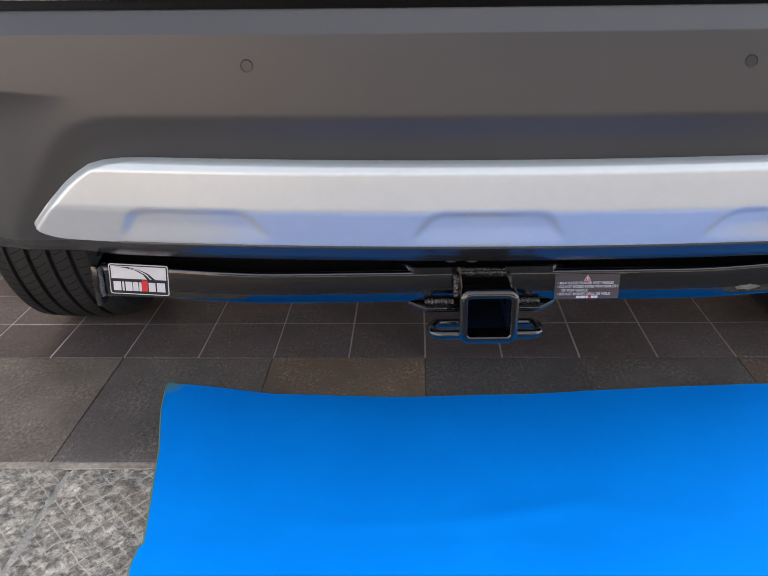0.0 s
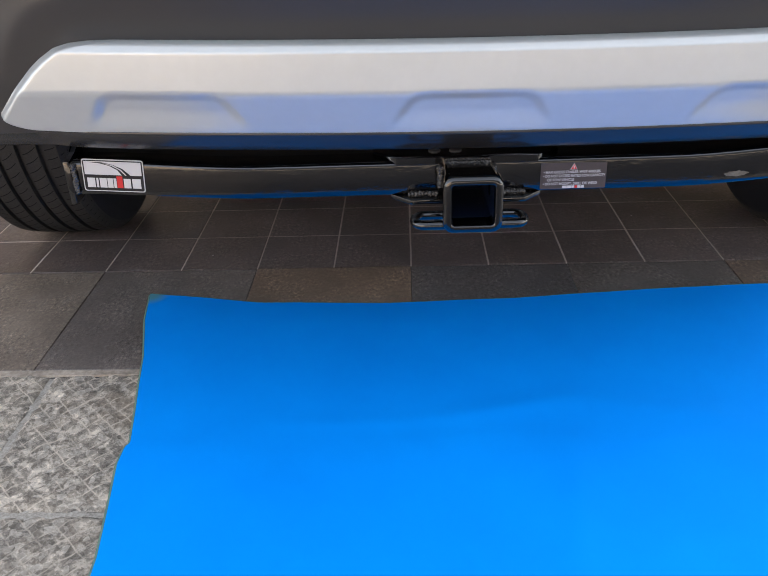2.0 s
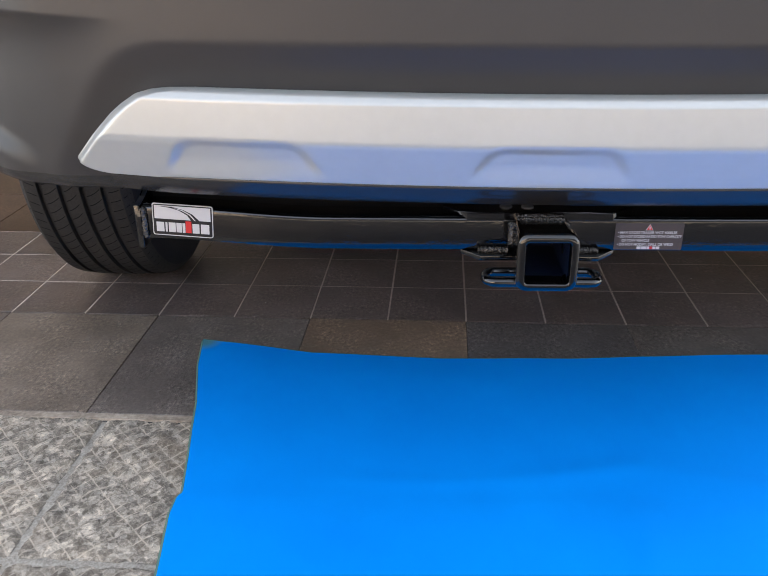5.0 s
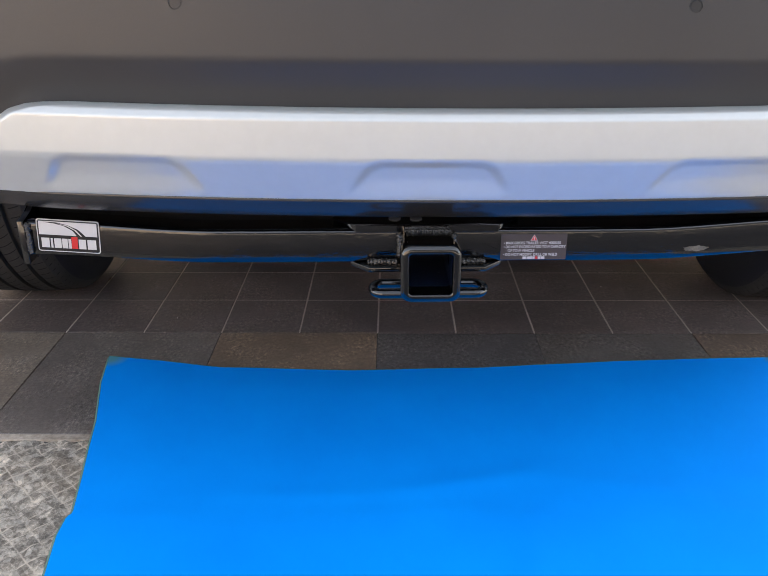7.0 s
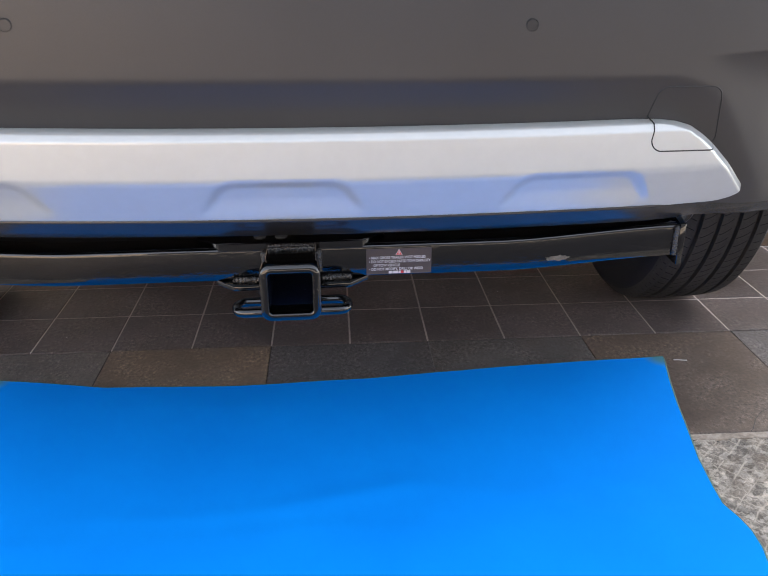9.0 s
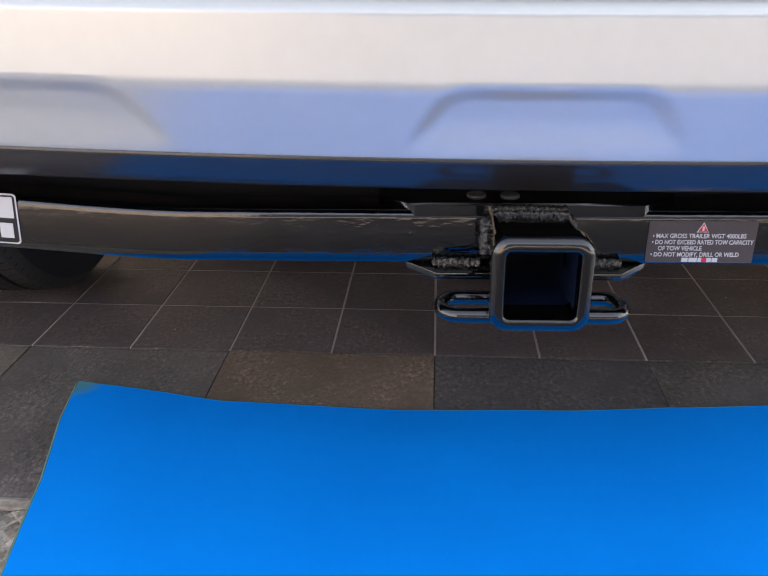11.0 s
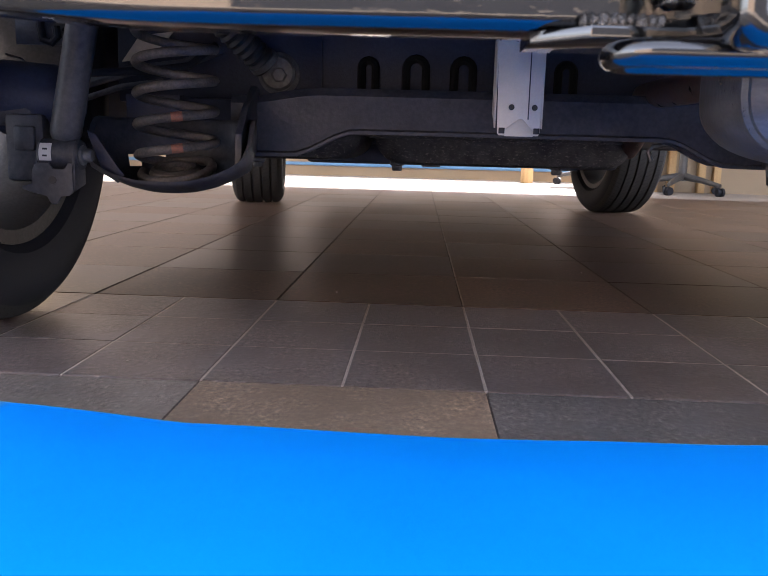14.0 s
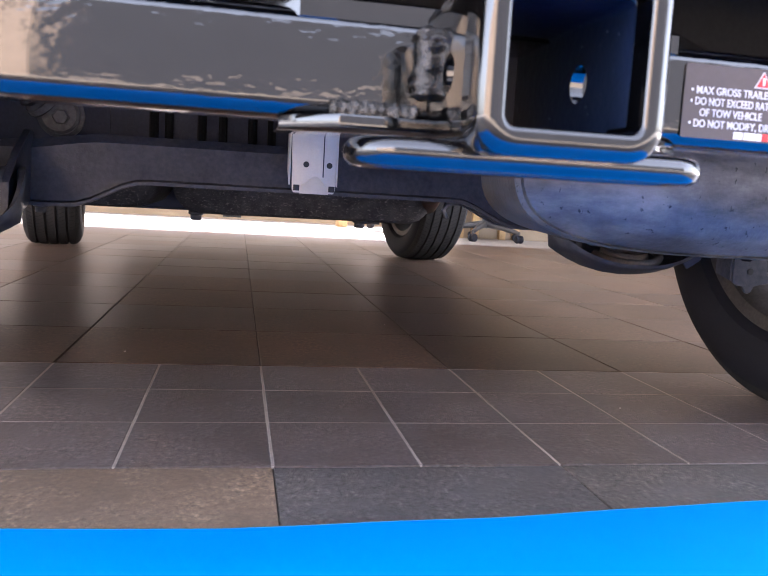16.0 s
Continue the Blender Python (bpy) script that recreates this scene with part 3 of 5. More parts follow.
def tank_body(name, x0, x1, z0, r, label):
    """A moulded body with a rounded belly and a seam flange."""
    outline = rounded(x1 - x0, 0.46 - z0, r, 8, (x0 + x1) / 2, (0.46 + z0) / 2)
    bm = bmesh.new()
    rings = [[((x0 + x1) / 2 + (x - (x0 + x1) / 2) * k, y, z0 + (z - z0) * (0.4 + 0.6 * k) + 0.02 * (1 - k)) for x, z in outline] for y, k in ((0.815, 0.80), (0.822, 0.92), (0.836, 1.0), (1.26, 1.0), (1.29, 0.9), (1.30, 0.75))]
    skin(bm, rings)
    body = part(name, bm, SPECKLED, car, label, angle=50)
    part("seam", box((x0 - 0.012, 0.808, z0 + 0.050), (x1 + 0.012, 1.31, z0 + 0.056), 0.001), SPECKLED, body)
    return body


tank = tank_body("fuel_tank", -0.215, 0.305, 0.2165, 0.055, "speckled black plastic fuel tank")
tank_body("floor_cover", -0.52, -0.236, 0.221, 0.06, "speckled black floor cover")
for tx in (-0.10, 0.18):
    part("tank_strap", box((tx - 0.018, 0.84, 0.2120), (tx + 0.018, 1.25, 0.2170), 0.001), CHASSIS, tank, "black steel tank strap")
part("belly_panel", box((-0.42, 1.35, 0.206), (0.42, 2.35, 0.26), 0.015), UNDERSEAL, car)
part("engine_tray", box((-0.55, 2.42, 0.205), (0.55, 3.50, 0.30), 0.03), UNDERSEAL, car)
for sx in (-1, 1):
    part("sill", box((sx * 0.80 - 0.06, 0.62, 0.27), (sx * 0.80 + 0.06, 2.3, 0.50), 0.02), UNDERSEAL, car)

# ribbed panel behind the axle
rib_panel = part("ribbed_panel", box((-0.66, 0.62, 0.315), (0.66, 0.65, 0.52), 0.004), UNDERSEAL, car, "dark ribbed rear floor panel")
for rx, w in ((-0.222, 0.024), (-0.140, 0.034), (-0.058, 0.032), (0.118, 0.026)):
    arch = [(rx - w / 2, 0.6175, 0.30), (rx - w / 2, 0.6175, 0.383)] + [(rx - w / 2 * math.cos(a), 0.6175, 0.383 + 0.5 * w * math.sin(a)) for a in np.linspace(0.3, math.pi - 0.3, 7)] + [(rx + w / 2, 0.6175, 0.383), (rx + w / 2, 0.6175, 0.30)]
    part("rib", tube(arch, 0.0075, 8), BLACK_CLOTH, rib_panel)

# twist beam
bm = bmesh.new()
rings = []
for x in np.linspace(-0.42, 0.42, 43):
    a = abs(x)
    bot = 0.268 - 0.036 * step(0.23, 0.33, a)
    top = 0.334 - 0.014 * step(0.28, 0.40, a)
    rings.append([(x, 0.425, bot), (x, 0.421, bot + 0.006), (x, 0.425, top - 0.012), (x, 0.435, top), (x, 0.475, top), (x, 0.485, top - 0.012), (x, 0.475, bot), (x, 0.468, bot), (x, 0.475, top - 0.02), (x, 0.438, top - 0.016), (x, 0.433, bot)])
skin(bm, rings)
beam = part("twist_beam", bm, CHASSIS, car, "black pressed steel twist beam axle")
bm = bmesh.new()
skin(bm, [[(x, 0.412 + d, 0.268 - 0.036 * step(0.23, 0.33, abs(x)) + h) for x in np.linspace(-0.42, 0.42, 43)] for d, h in ((0, -0.002), (0.012, -0.002), (0.012, 0.003), (0, 0.003), (0, -0.002))], closed=False)
part("beam_flange", bm, CHASSIS, beam)


def suspension(side):
    """Trailing arm with its spring cup, coil spring and damper."""
    s = side
    cx = s * (0.476 if s < 0 else 0.455)
    arm = bmesh.new()
    rings = []
    for y in np.linspace(0.40, 1.0, 20):
        w = 0.040 + 0.02 * step(0.5, 0.9, y)
        x = s * (0.53 - 0.06 * step(0.4, 0.8, y))
        z = 0.285 + 0.03 * step(0.45, 0.9, y)
        rings.append([(x - w, y, z - 0.03), (x + w, y, z - 0.03), (x + w, y, z + 0.03), (x - w, y, z + 0.03)])
    skin(arm, rings)
    arm = part("trailing_arm", arm, UNDERSEAL, car, "black steel trailing arm")
    # cup: pressed sheet, low at the rear and high at its sides
    cup = bmesh.new()
    rings = []
    for k, up in ((0.30, 0.0), (0.55, 0.0), (0.75, 0.0), (0.90, 0.0), (1.0, 0.0), (1.03, 0.30), (1.036, 0.5), (1.05, 1.0), (0.99, 1.0), (0.973, 0.5), (0.965, 0.30), (0.93, 0.08), (0.84, 0.08), (0.70, 0.08), (0.50, 0.08), (0.30, 0.08)):
        ring = []
        for q in range(56):
            a = q * math.tau / 56
            side = step(-0.80, 0.20, math.sin(a))
            kk = k * (0.64 + 0.36 * step(-1.0, -0.35, math.sin(a)))
            ring.append((cx + 0.108 * kk * math.cos(a), 0.310 + 0.092 * kk * math.sin(a), 0.1765 + 0.034 * kk ** 2.2 + up * (0.004 + 0.062 * side ** 2)))
        rings.append(ring)
    skin(cup, rings, caps=False)
    cup.faces.ensure_lookup_table()
    gaps = [cup.faces[row * 56 + (q if s < 0 else (28 - q - 1) % 56)] for row in (4, 10) for q in (17, 20, 21)]
    bmesh.ops.delete(cup, geom=gaps, context="FACES")
    part("spring_cup", cup, CHASSIS, arm, "pressed steel spring cup", angle=50)
    flange = prism([(0.305, 0.203), (0.325, 0.205), (0.43, 0.236), (0.44, 0.33), (0.425, 0.333), (0.36, 0.30), (0.31, 0.26)], s * 0.385 - 0.005, s * 0.385 + 0.005, "x", 0.0015)
    part("arm_flange", flange, CHASSIS, arm)
    pad = part("spring_pad", lathe([(0.017, -0.010), (0.034, -0.010), (0.0355, -0.002), (0.033, 0.003), (0.028, 0.0055), (0.022, 0.0045), (0.017, -0.001), (0.017, -0.009)], "z", (0, 0, 0), 40, False), SPRING, arm, "dusty round spring seat")
    pad.matrix_basis = pose(cx + 0.004, 0.308, 0.2085, 16, 0, 0)
    # the lowest turn lies flat on the tilted seat, the rest climbs
    path, count = [], 22
    for k in range(int(6.35 * count) + 1):
        a = k / count * math.tau - math.pi
        flat = 0.2085 + 0.014 * math.sin(a) + 0.0035 * math.cos(a)
        climb = 0.226 + 0.0412 * (a - math.pi) / math.tau
        u = step(0.15 * math.pi, math.pi, a)
        r = 0.0475 + 0.0045 * step(0, 1.5 * math.pi, a) - 0.010 * step(9 * math.pi, 11.7 * math.pi, a)
        path.append((cx + 0.006 + r * math.cos(a), 0.310 + r * math.sin(a), flat * (1 - u) + climb * u))
    spring = part("coil_spring", tube(path, 0.0066, 12), SPRING, car, "black coil spring with orange paint marks")
    for k in (28, 50):
        part("paint_mark", tube(path[k:k + 2], 0.00665, 12), ORANGE, spring)
    # sheet ear that ties the cup to the damper's foot
    ear = [(0.580, 0.259), (0.568, 0.254), (0.554, 0.232), (0.541, 0.213), (0.531, 0.201), (0.540, 0.190), (0.560, 0.203), (0.572, 0.236)]
    part("cup_ear", prism([(s * x, z) for x, z in ear], 0.272, 0.276, "y", 0.001), UNDERSEAL, arm)
    part("spring_top", lathe([(0.001, 0.445), (0.075, 0.445), (0.080, 0.46), (0.080, 0.50), (0.001, 0.50)], "z", (cx, 0.310, 0), 32), UNDERSEAL, car)
    # damper
    foot, head = Vector((s * 0.604, 0.250, 0.226)), Vector((s * 0.560, 0.262, 0.475))
    way = (head - foot).normalized()
    damper = part("shock_absorber", tube([foot + way * d for d in (0.018, 0.024, 0.03, 0.20, 0.27)], [0.015, 0.019, 0.0200, 0.0200, 0.0200], 24), CHASSIS, car, "dark grey shock absorber")
    part("bush", lathe([(0.008, -0.026), (0.0190, -0.026), (0.0212, -0.023), (0.0212, 0.023), (0.0190, 0.026), (0.008, 0.026)], "x", foot, 28), CHASSIS, damper)
    tag = bmesh.new()
    skin(tag, [[(foot.x + s * (0.006 + 0.016 * u), foot.y - 0.0217 * math.cos(b), foot.z + 0.0217 * math.sin(b)) for u in (0, 1)] for b in np.linspace(-0.35, 0.75, 9)], closed=False)
    tag = part("bush_label", tag, STICKER_WHITE, damper, "small white paper label")
    for b in (-0.05, 0.35):
        part("label_bar", box((foot.x + s * 0.014 - 0.003, foot.y - 0.0226 * math.cos(b), foot.z + 0.0221 * math.sin(b) - 0.0012), (foot.x + s * 0.014 + 0.003, foot.y - 0.0219 * math.cos(b), foot.z + 0.0221 * math.sin(b) + 0.0012)), DARK, tag, smooth=False)
    part("bolt", lathe([(0.001, -0.040), (0.007, -0.040), (0.009, -0.037), (0.009, -0.030), (0.013, -0.029), (0.013, -0.026), (0.008, -0.025), (0.008, 0.02), (0.001, 0.02)] if s > 0 else [(0.001, 0.040), (0.007, 0.040), (0.009, 0.037), (0.009, 0.030), (0.013, 0.029), (0.013, 0.026), (0.008, 0.025), (0.008, -0.02), (0.001, -0.02)], "x", foot, 12), MUFFLER, damper, "dull steel bolt head")
    front = [(-0.036, 0.208), (-0.030, 0.216), (-0.014, 0.216), (-0.010, 0.207), (0.006, 0.207), (0.010, 0.216), (0.016, 0.216), (0.016, 0.179), (0.010, 0.174), (-0.001, 0.174), (-0.003, 0.166), (-0.007, 0.163), (-0.011, 0.163), (-0.015, 0.166), (-0.017, 0.174), (-0.036, 0.177), (-0.050, 0.182), (-0.050, 0.186), (-0.036, 0.188)]
    bracket = prism(front, 0.2235, 0.2275, "y", 0.001)
    add_prism(bracket, [(0.2275, 0.180), (0.262, 0.188), (0.262, 0.235), (0.252, 0.243), (0.238, 0.240), (0.230, 0.226), (0.2275, 0.216)], 0.014, 0.018, "x", 0.001)
    add_prism(bracket, [(0.2275, 0.180), (0.262, 0.188), (0.262, 0.235), (0.252, 0.243), (0.2275, 0.214)], -0.036, -0.032, "x", 0.001)
    for v in bracket.verts:
        v.co.x = s * (0.597 - v.co.x)
    part("damper_bracket", bracket, CHASSIS, arm)
    part("bracket_hole", lathe([(0.001, 0.2228), (0.0050, 0.2228), (0.0050, 0.23), (0.001, 0.23)], "y", (s * 0.607, 0, 0.194), 14), DARK, arm)
    carrier = box((-0.026, 0.252, 0.190), (0.026, 0.285, 0.278), 0.006)
    add_box(carrier, (-0.050, 0.256, 0.262), (0.010, 0.30, 0.300), 0.008)
    add_box(carrier, (-0.012, 0.246, 0.230), (0.016, 0.256, 0.262), 0.003)
    for v in carrier.verts:
        v.co.x = s * (0.655 - v.co.x)
    part("hub_carrier", carrier, CHASSIS, arm)
    part("hose_plate", box((s * 0.655 - 0.035, 0.315, 0.372), (s * 0.655 + 0.035, 0.319, 0.405), 0.001), CHASSIS, car)
    part("brake_hose", tube([(s * 0.650, 0.31, 0.42), (s * 0.652, 0.308, 0.395), (s * 0.648, 0.306, 0.378), (s * 0.636, 0.305, 0.374), (s * 0.628, 0.305, 0.382), (s * 0.630, 0.306, 0.395)], 0.0055, 10), RUBBER, car, "bent rubber brake hose")
    part("cable", tube([(s * 0.622, 0.31, 0.392), (s * 0.608, 0.31, 0.388), (s * 0.600, 0.31, 0.372), (s * 0.598, 0.312, 0.34)], 0.0026, 8), RUBBER, car, "thin black sensor cable")
    part("brake_cable", tube([(s * 0.66, 0.33, 0.335), (s * 0.60, 0.37, 0.342), (s * 0.54, 0.41, 0.350), (s * 0.49, 0.45, 0.362), (s * 0.46, 0.50, 0.40)], 0.006, 10), RUBBER, car, "black sheathed brake cable")
    part("stub_axle", lathe([(0.001, s * 0.60), (0.03, s * 0.60), (0.045, s * 0.63), (0.05, s * 0.70), (0.001, s * 0.70)] , "x", (0, 0.30, 0.30), 20), UNDERSEAL, arm)


suspension(-1)
suspension(1)

# filler hose bellows ending at a flange on the ribbed panel
hose = [(-0.492 + 0.098 * k / 60, 0.50 + 0.085 * k / 60, 0.476 - 0.096 * k / 60) for k in range(61)]
hose_part = part("filler_hose", tube(hose, [0.0205 + (0.0046 * (0.5 + 0.5 * math.cos(k * math.tau / 5)) if k > 8 else 0.004) for k in range(61)], 22), DUSTY_RUBBER, car, "ribbed black rubber hose")
part("hose_clamp", lathe([(0.0245, -0.005), (0.0265, -0.005), (0.0265, 0.005), (0.0245, 0.005)], "y", (0, 0, 0), 24), MUFFLER, hose_part).matrix_basis = pose(-0.398, 0.5815, 0.384, -42, 0, -46)
flange = part("hose_flange", lathe([(0.014, 0.590), (0.026, 0.590), (0.030, 0.594), (0.030, 0.604), (0.036, 0.606), (0.036, 0.614), (0.014, 0.619)], "y", (-0.376, 0, 0.368), 28), MUFFLER, car, "dull round hose flange")
part("nut", lathe([(0.007, 0.578), (0.011, 0.578), (0.0125, 0.581), (0.0125, 0.592), (0.007, 0.592)], "y", (-0.372, 0, 0.364), 6), MUFFLER, flange, "dull steel hexagon nut", angle=20)
part("hose_backing", prism(rounded(0.115, 0.15, 0.02, 5, -0.360, 0.375), 0.612, 0.6195, "y", 0.002), UNDERSEAL, car)
# pipes above the left trailing arm, and a pale patch for daylight through the arch
for pts, r in (([(-0.672, 0.50, 0.335), (-0.600, 0.51, 0.358), (-0.52, 0.53, 0.372), (-0.46, 0.55, 0.40)], 0.0085), ([(-0.672, 0.49, 0.310), (-0.612, 0.50, 0.332), (-0.55, 0.52, 0.343)], 0.005)):
    part("brake_pipe", tube(pts, r, 10), CHASSIS, car, "dusty steel pipe")
part("arch_daylight", prism([(-0.627, 0.375), (-0.596, 0.418), (-0.540, 0.425), (-0.575, 0.384)], 0.545, 0.549, "y", 0.001), CONCRETE, car, "pale patch standing in for daylight through the wheel arch")
part("sensor_wire", tube([(-0.712, 0.33, 0.360), (-0.690, 0.33, 0.354), (-0.668, 0.33, 0.336), (-0.645, 0.33, 0.309)], 0.0017, 8), CHASSIS, car, "thin dusty wire")

for cx, cy in ((-0.17, 0.815), (0.16, 0.815), (-0.46, 0.82)):
    part("drain_bolt", lathe([(0.0001, 0.202), (0.009, 0.202), (0.011, 0.205), (0.011, 0.212), (0.015, 0.214), (0.015, 0.222), (0.0001, 0.222)], "z", (cx, cy + 0.05, 0), 12), CHASSIS, car)

# hanging sheet bracket
bm = bmesh.new()
outline = [(-0.030, 0.272), (-0.028, 0.268), (0.026, 0.268), (0.0285, 0.273), (0.031, 0.46), (-0.035, 0.46)]
add_prism(bm, outline, 0.318, 0.3205, "y", 0.0008)
add_prism(bm, [(0.3205, 0.278), (0.352, 0.300), (0.352, 0.46), (0.3205, 0.46)], -0.0345, -0.0325, "x")
add_prism(bm, [(0.3205, 0.278), (0.352, 0.300), (0.352, 0.46), (0.3205, 0.46)], 0.0295, 0.0315, "x")
hang = part("sheet_bracket", bm, ZINC, car, "pale zinc-plated sheet metal bracket")
part("bracket_tab", prism([(-0.020, 0.267), (0.019, 0.267), (0.019, 0.274), (0.004, 0.290), (-0.002, 0.290), (-0.020, 0.276)], 0.3155, 0.3178, "y", 0.0005), ZINC, hang)
# Thin dark strip draws the shade along the fold.
part("fold_shade", box((0.0105, 0.3166, 0.290), (0.0120, 0.3182, 0.46)), CHASSIS, hang, smooth=False)
# Dark discs and slots on the uncut sheet stand in for shaded holes.
for bx, bz, r in ((-0.012, 0.306, 0.0040), (0.0195, 0.306, 0.0040), (-0.008, 0.396, 0.0040)):
    part("bolt_hole", lathe([(0.0001, 0.3172), (r, 0.3172), (r, 0.319), (0.0001, 0.319)], "y", (bx, 0, bz), 16), DARK, hang)
for bx in (-0.024, 0.0235):
    part("slot", box((bx - 0.0042, 0.3170, 0.2705), (bx + 0.0042, 0.319, 0.2785), 0.0006), DARK, hang)

# muffler: a flat oval can whose rear cap has a rolled seam
def can(k, y):
    ring = []
    for a in np.linspace(0, math.tau, 65)[:-1]:
        c, d = math.cos(a), math.sin(a)
        ring.append((0.403 + 0.281 * k * math.copysign(abs(c) ** 0.50, c), y, 0.326 + 0.096 * k * math.copysign(abs(d) ** 0.50, d)))
    return ring


bm = bmesh.new()
skin(bm, [can(k, y) for k, y in ((0.02, -0.150), (0.30, -0.149), (0.60, -0.144), (0.80, -0.132), (0.90, -0.118), (0.955, -0.106), (0.972, -0.103), (0.985, -0.106), (1.0, -0.102), (1.0, -0.096), (0.985, -0.092), (0.990, -0.05), (0.96, 0.02), (0.86, 0.10), (0.70, 0.17), (0.4, 0.21), (0.02, 0.22))])
muffler = part("muffler", bm, CAN, car, "dusty grey steel muffler")
part("exhaust_pipe", tube([(0.215, 0.10, 0.335), (0.212, 0.24, 0.334), (0.215, 0.38, 0.336), (0.245, 0.58, 0.345), (0.29, 0.72, 0.31), (0.30, 0.85, 0.26), (0.30, 1.2, 0.24), (0.10, 2.0, 0.24), (0.10, 2.7, 0.27)], 0.021, 14), PIPE, muffler, "rusty steel exhaust pipe")
part("pipe_clip", tube([(0.262, 0.572, 0.238), (0.255, 0.572, 0.252), (0.262, 0.572, 0.262), (0.29, 0.575, 0.266)], 0.004, 8), MUFFLER, muffler)


# ---------------------------------------------------------------- trailer hitch under the bumper
hitch = thing("trailer_hitch", (0.064, 0, 0), "gloss black welded steel trailer hitch with square receiver", "trailer hitch", turn=1.2)
ZB, YB = 0.327, -0.392                      # middle of the crossbar, and its rear face


def bar(side):
    """One half of the square crossbar, which bends up towards its end."""
    bm = bmesh.new()
    rings = []
    outline = rounded(0.044, 0.0475, 0.0075, 5)
    for a in np.concatenate([np.linspace(0.030, 0.28, 6), np.linspace(0.30, 0.40, 9), np.linspace(0.42, 0.513, 4)]):
        rise = 0.014 * step(0.26, 0.52, a)
        rings.append([(side * a, YB + 0.022 + p[0], ZB - 0.0015 + rise + p[1]) for p in outline])
    skin(bm, rings)
    return part("crossbar", bm, GLOSS_BLACK, hitch, "square steel crossbar")


bars = [bar(-1), bar(1)]

# receiver tube and collar, open through
def square_tube(name, y0, y1, half, zc, inner, r_out, r_in, soft, parent):
    o, i = rounded(2 * half, 2 * half, r_out, 6), rounded(2 * inner, 2 * inner, r_in, 6)
    ring = lambda pts, k, y: [(p[0] * k, y, zc + p[1] * k) for p in pts]
    ko = (half - soft) / half
    ki = (inner + soft * 0.35) / inner
    rings = [ring(i, 1, y1)]
    for q in np.linspace(0, math.pi / 2, 5):
        rings.append(ring(i, 1 + (ki - 1) * (1 - math.cos(q)), y0 + soft * 0.5 * (1 - math.sin(q))))
    for q in np.linspace(math.pi / 2, 0, 7):
        rings.append(ring(o, ko + (1 - ko) * math.cos(q), y0 + soft * (1 - math.sin(q))))
    rings += [ring(o, 1, y1 - soft), ring(o, ko, y1)]
    bm = bmesh.new()
    rows = skin(bm, rings, caps=False)
    n = len(o)
    for k in range(n):
        bm.faces.new((rows[-1][k], rows[-1][(k + 1) % n], rows[0][(k + 1) % n], rows[0][k]))
    return part(name, bm, GLOSS_SMOOTH, parent, angle=50)


def pierce(ob, bm):
    """Cuts the closed shape bm out of ob."""
    bmesh.ops.recalc_face_normals(bm, faces=bm.faces[:])
    me = bpy.data.meshes.new("cutter")
    bm.to_mesh(me)
    cutter = new("cutter", me)
    mod = ob.modifiers.new("hole", "BOOLEAN")
    mod.operation, mod.object, mod.solver = "DIFFERENCE", cutter, "EXACT"
    cutter.parent, cutter.matrix_basis = ob.parent, Matrix()
    bpy.context.view_layer.update()
    done = bpy.data.meshes.new_from_object(ob.evaluated_get(bpy.context.evaluated_depsgraph_get()))
    ob.modifiers.clear()
    ob.data = done
    bpy.data.objects.remove(cutter)


ZR = 0.3195
receiver = square_tube("receiver_tube", -0.470, -0.345, 0.0318, ZR, 0.0258, 0.006, 0.003, 0.0015, hitch)
tagged(receiver, "square receiver tube with a pin hole")
square_tube("receiver_collar", -0.482, -0.455, 0.0362, ZR + 0.002, 0.0259, 0.0125, 0.0045, 0.0058, receiver)
pierce(receiver, lathe([(0.0081, -0.05), (0.0081, 0.05)], "x", (0, -0.425, ZR + 0.001), 24))
receiver.data.materials.append(BORE)
for f in receiver.data.polygons:
    if max(abs(f.center.x), abs(f.center.z - ZR)) < 0.0262 and abs(f.normal.y) < 0.5:
        f.material_index = 1
# Added plate closes the open bore so that its depth stays dark.
part("bore_shade", box((-0.026, -0.350, ZR - 0.026), (0.026, -0.3465, ZR + 0.026)), BORE, receiver, smooth=False)

# gusset plates above and below the bar
up = [(-0.091, YB - 0.0002), (0.091, YB - 0.0002), (0.121, YB + 0.024), (0.121, YB + 0.046), (-0.121, YB + 0.046), (-0.121, YB + 0.024)]
bm = bmesh.new()
skin(bm, [[(x, y + d * (y < YB + 0.03), z) for x, y in up] for z, d in ((0.3435, 0.0010), (0.3445, 0.0), (0.3530, 0.0), (0.3545, 0.0020))])
part("gusset_plate", bm, GLOSS_SMOOTH, hitch, "flat steel plate over the crossbar")
for sx in (-1, 1):
    low = [(0.0315, YB - 0.018), (0.074, YB - 0.018), (0.098, YB + 0.006), (0.098, YB + 0.04), (0.0315, YB + 0.04)]
    part("gusset_plate", prism([(sx * x, y) for x, y in low], 0.2965, 0.3022, "z", 0.0005), GLOSS_SMOOTH, hitch)
rng = random.Random(5)


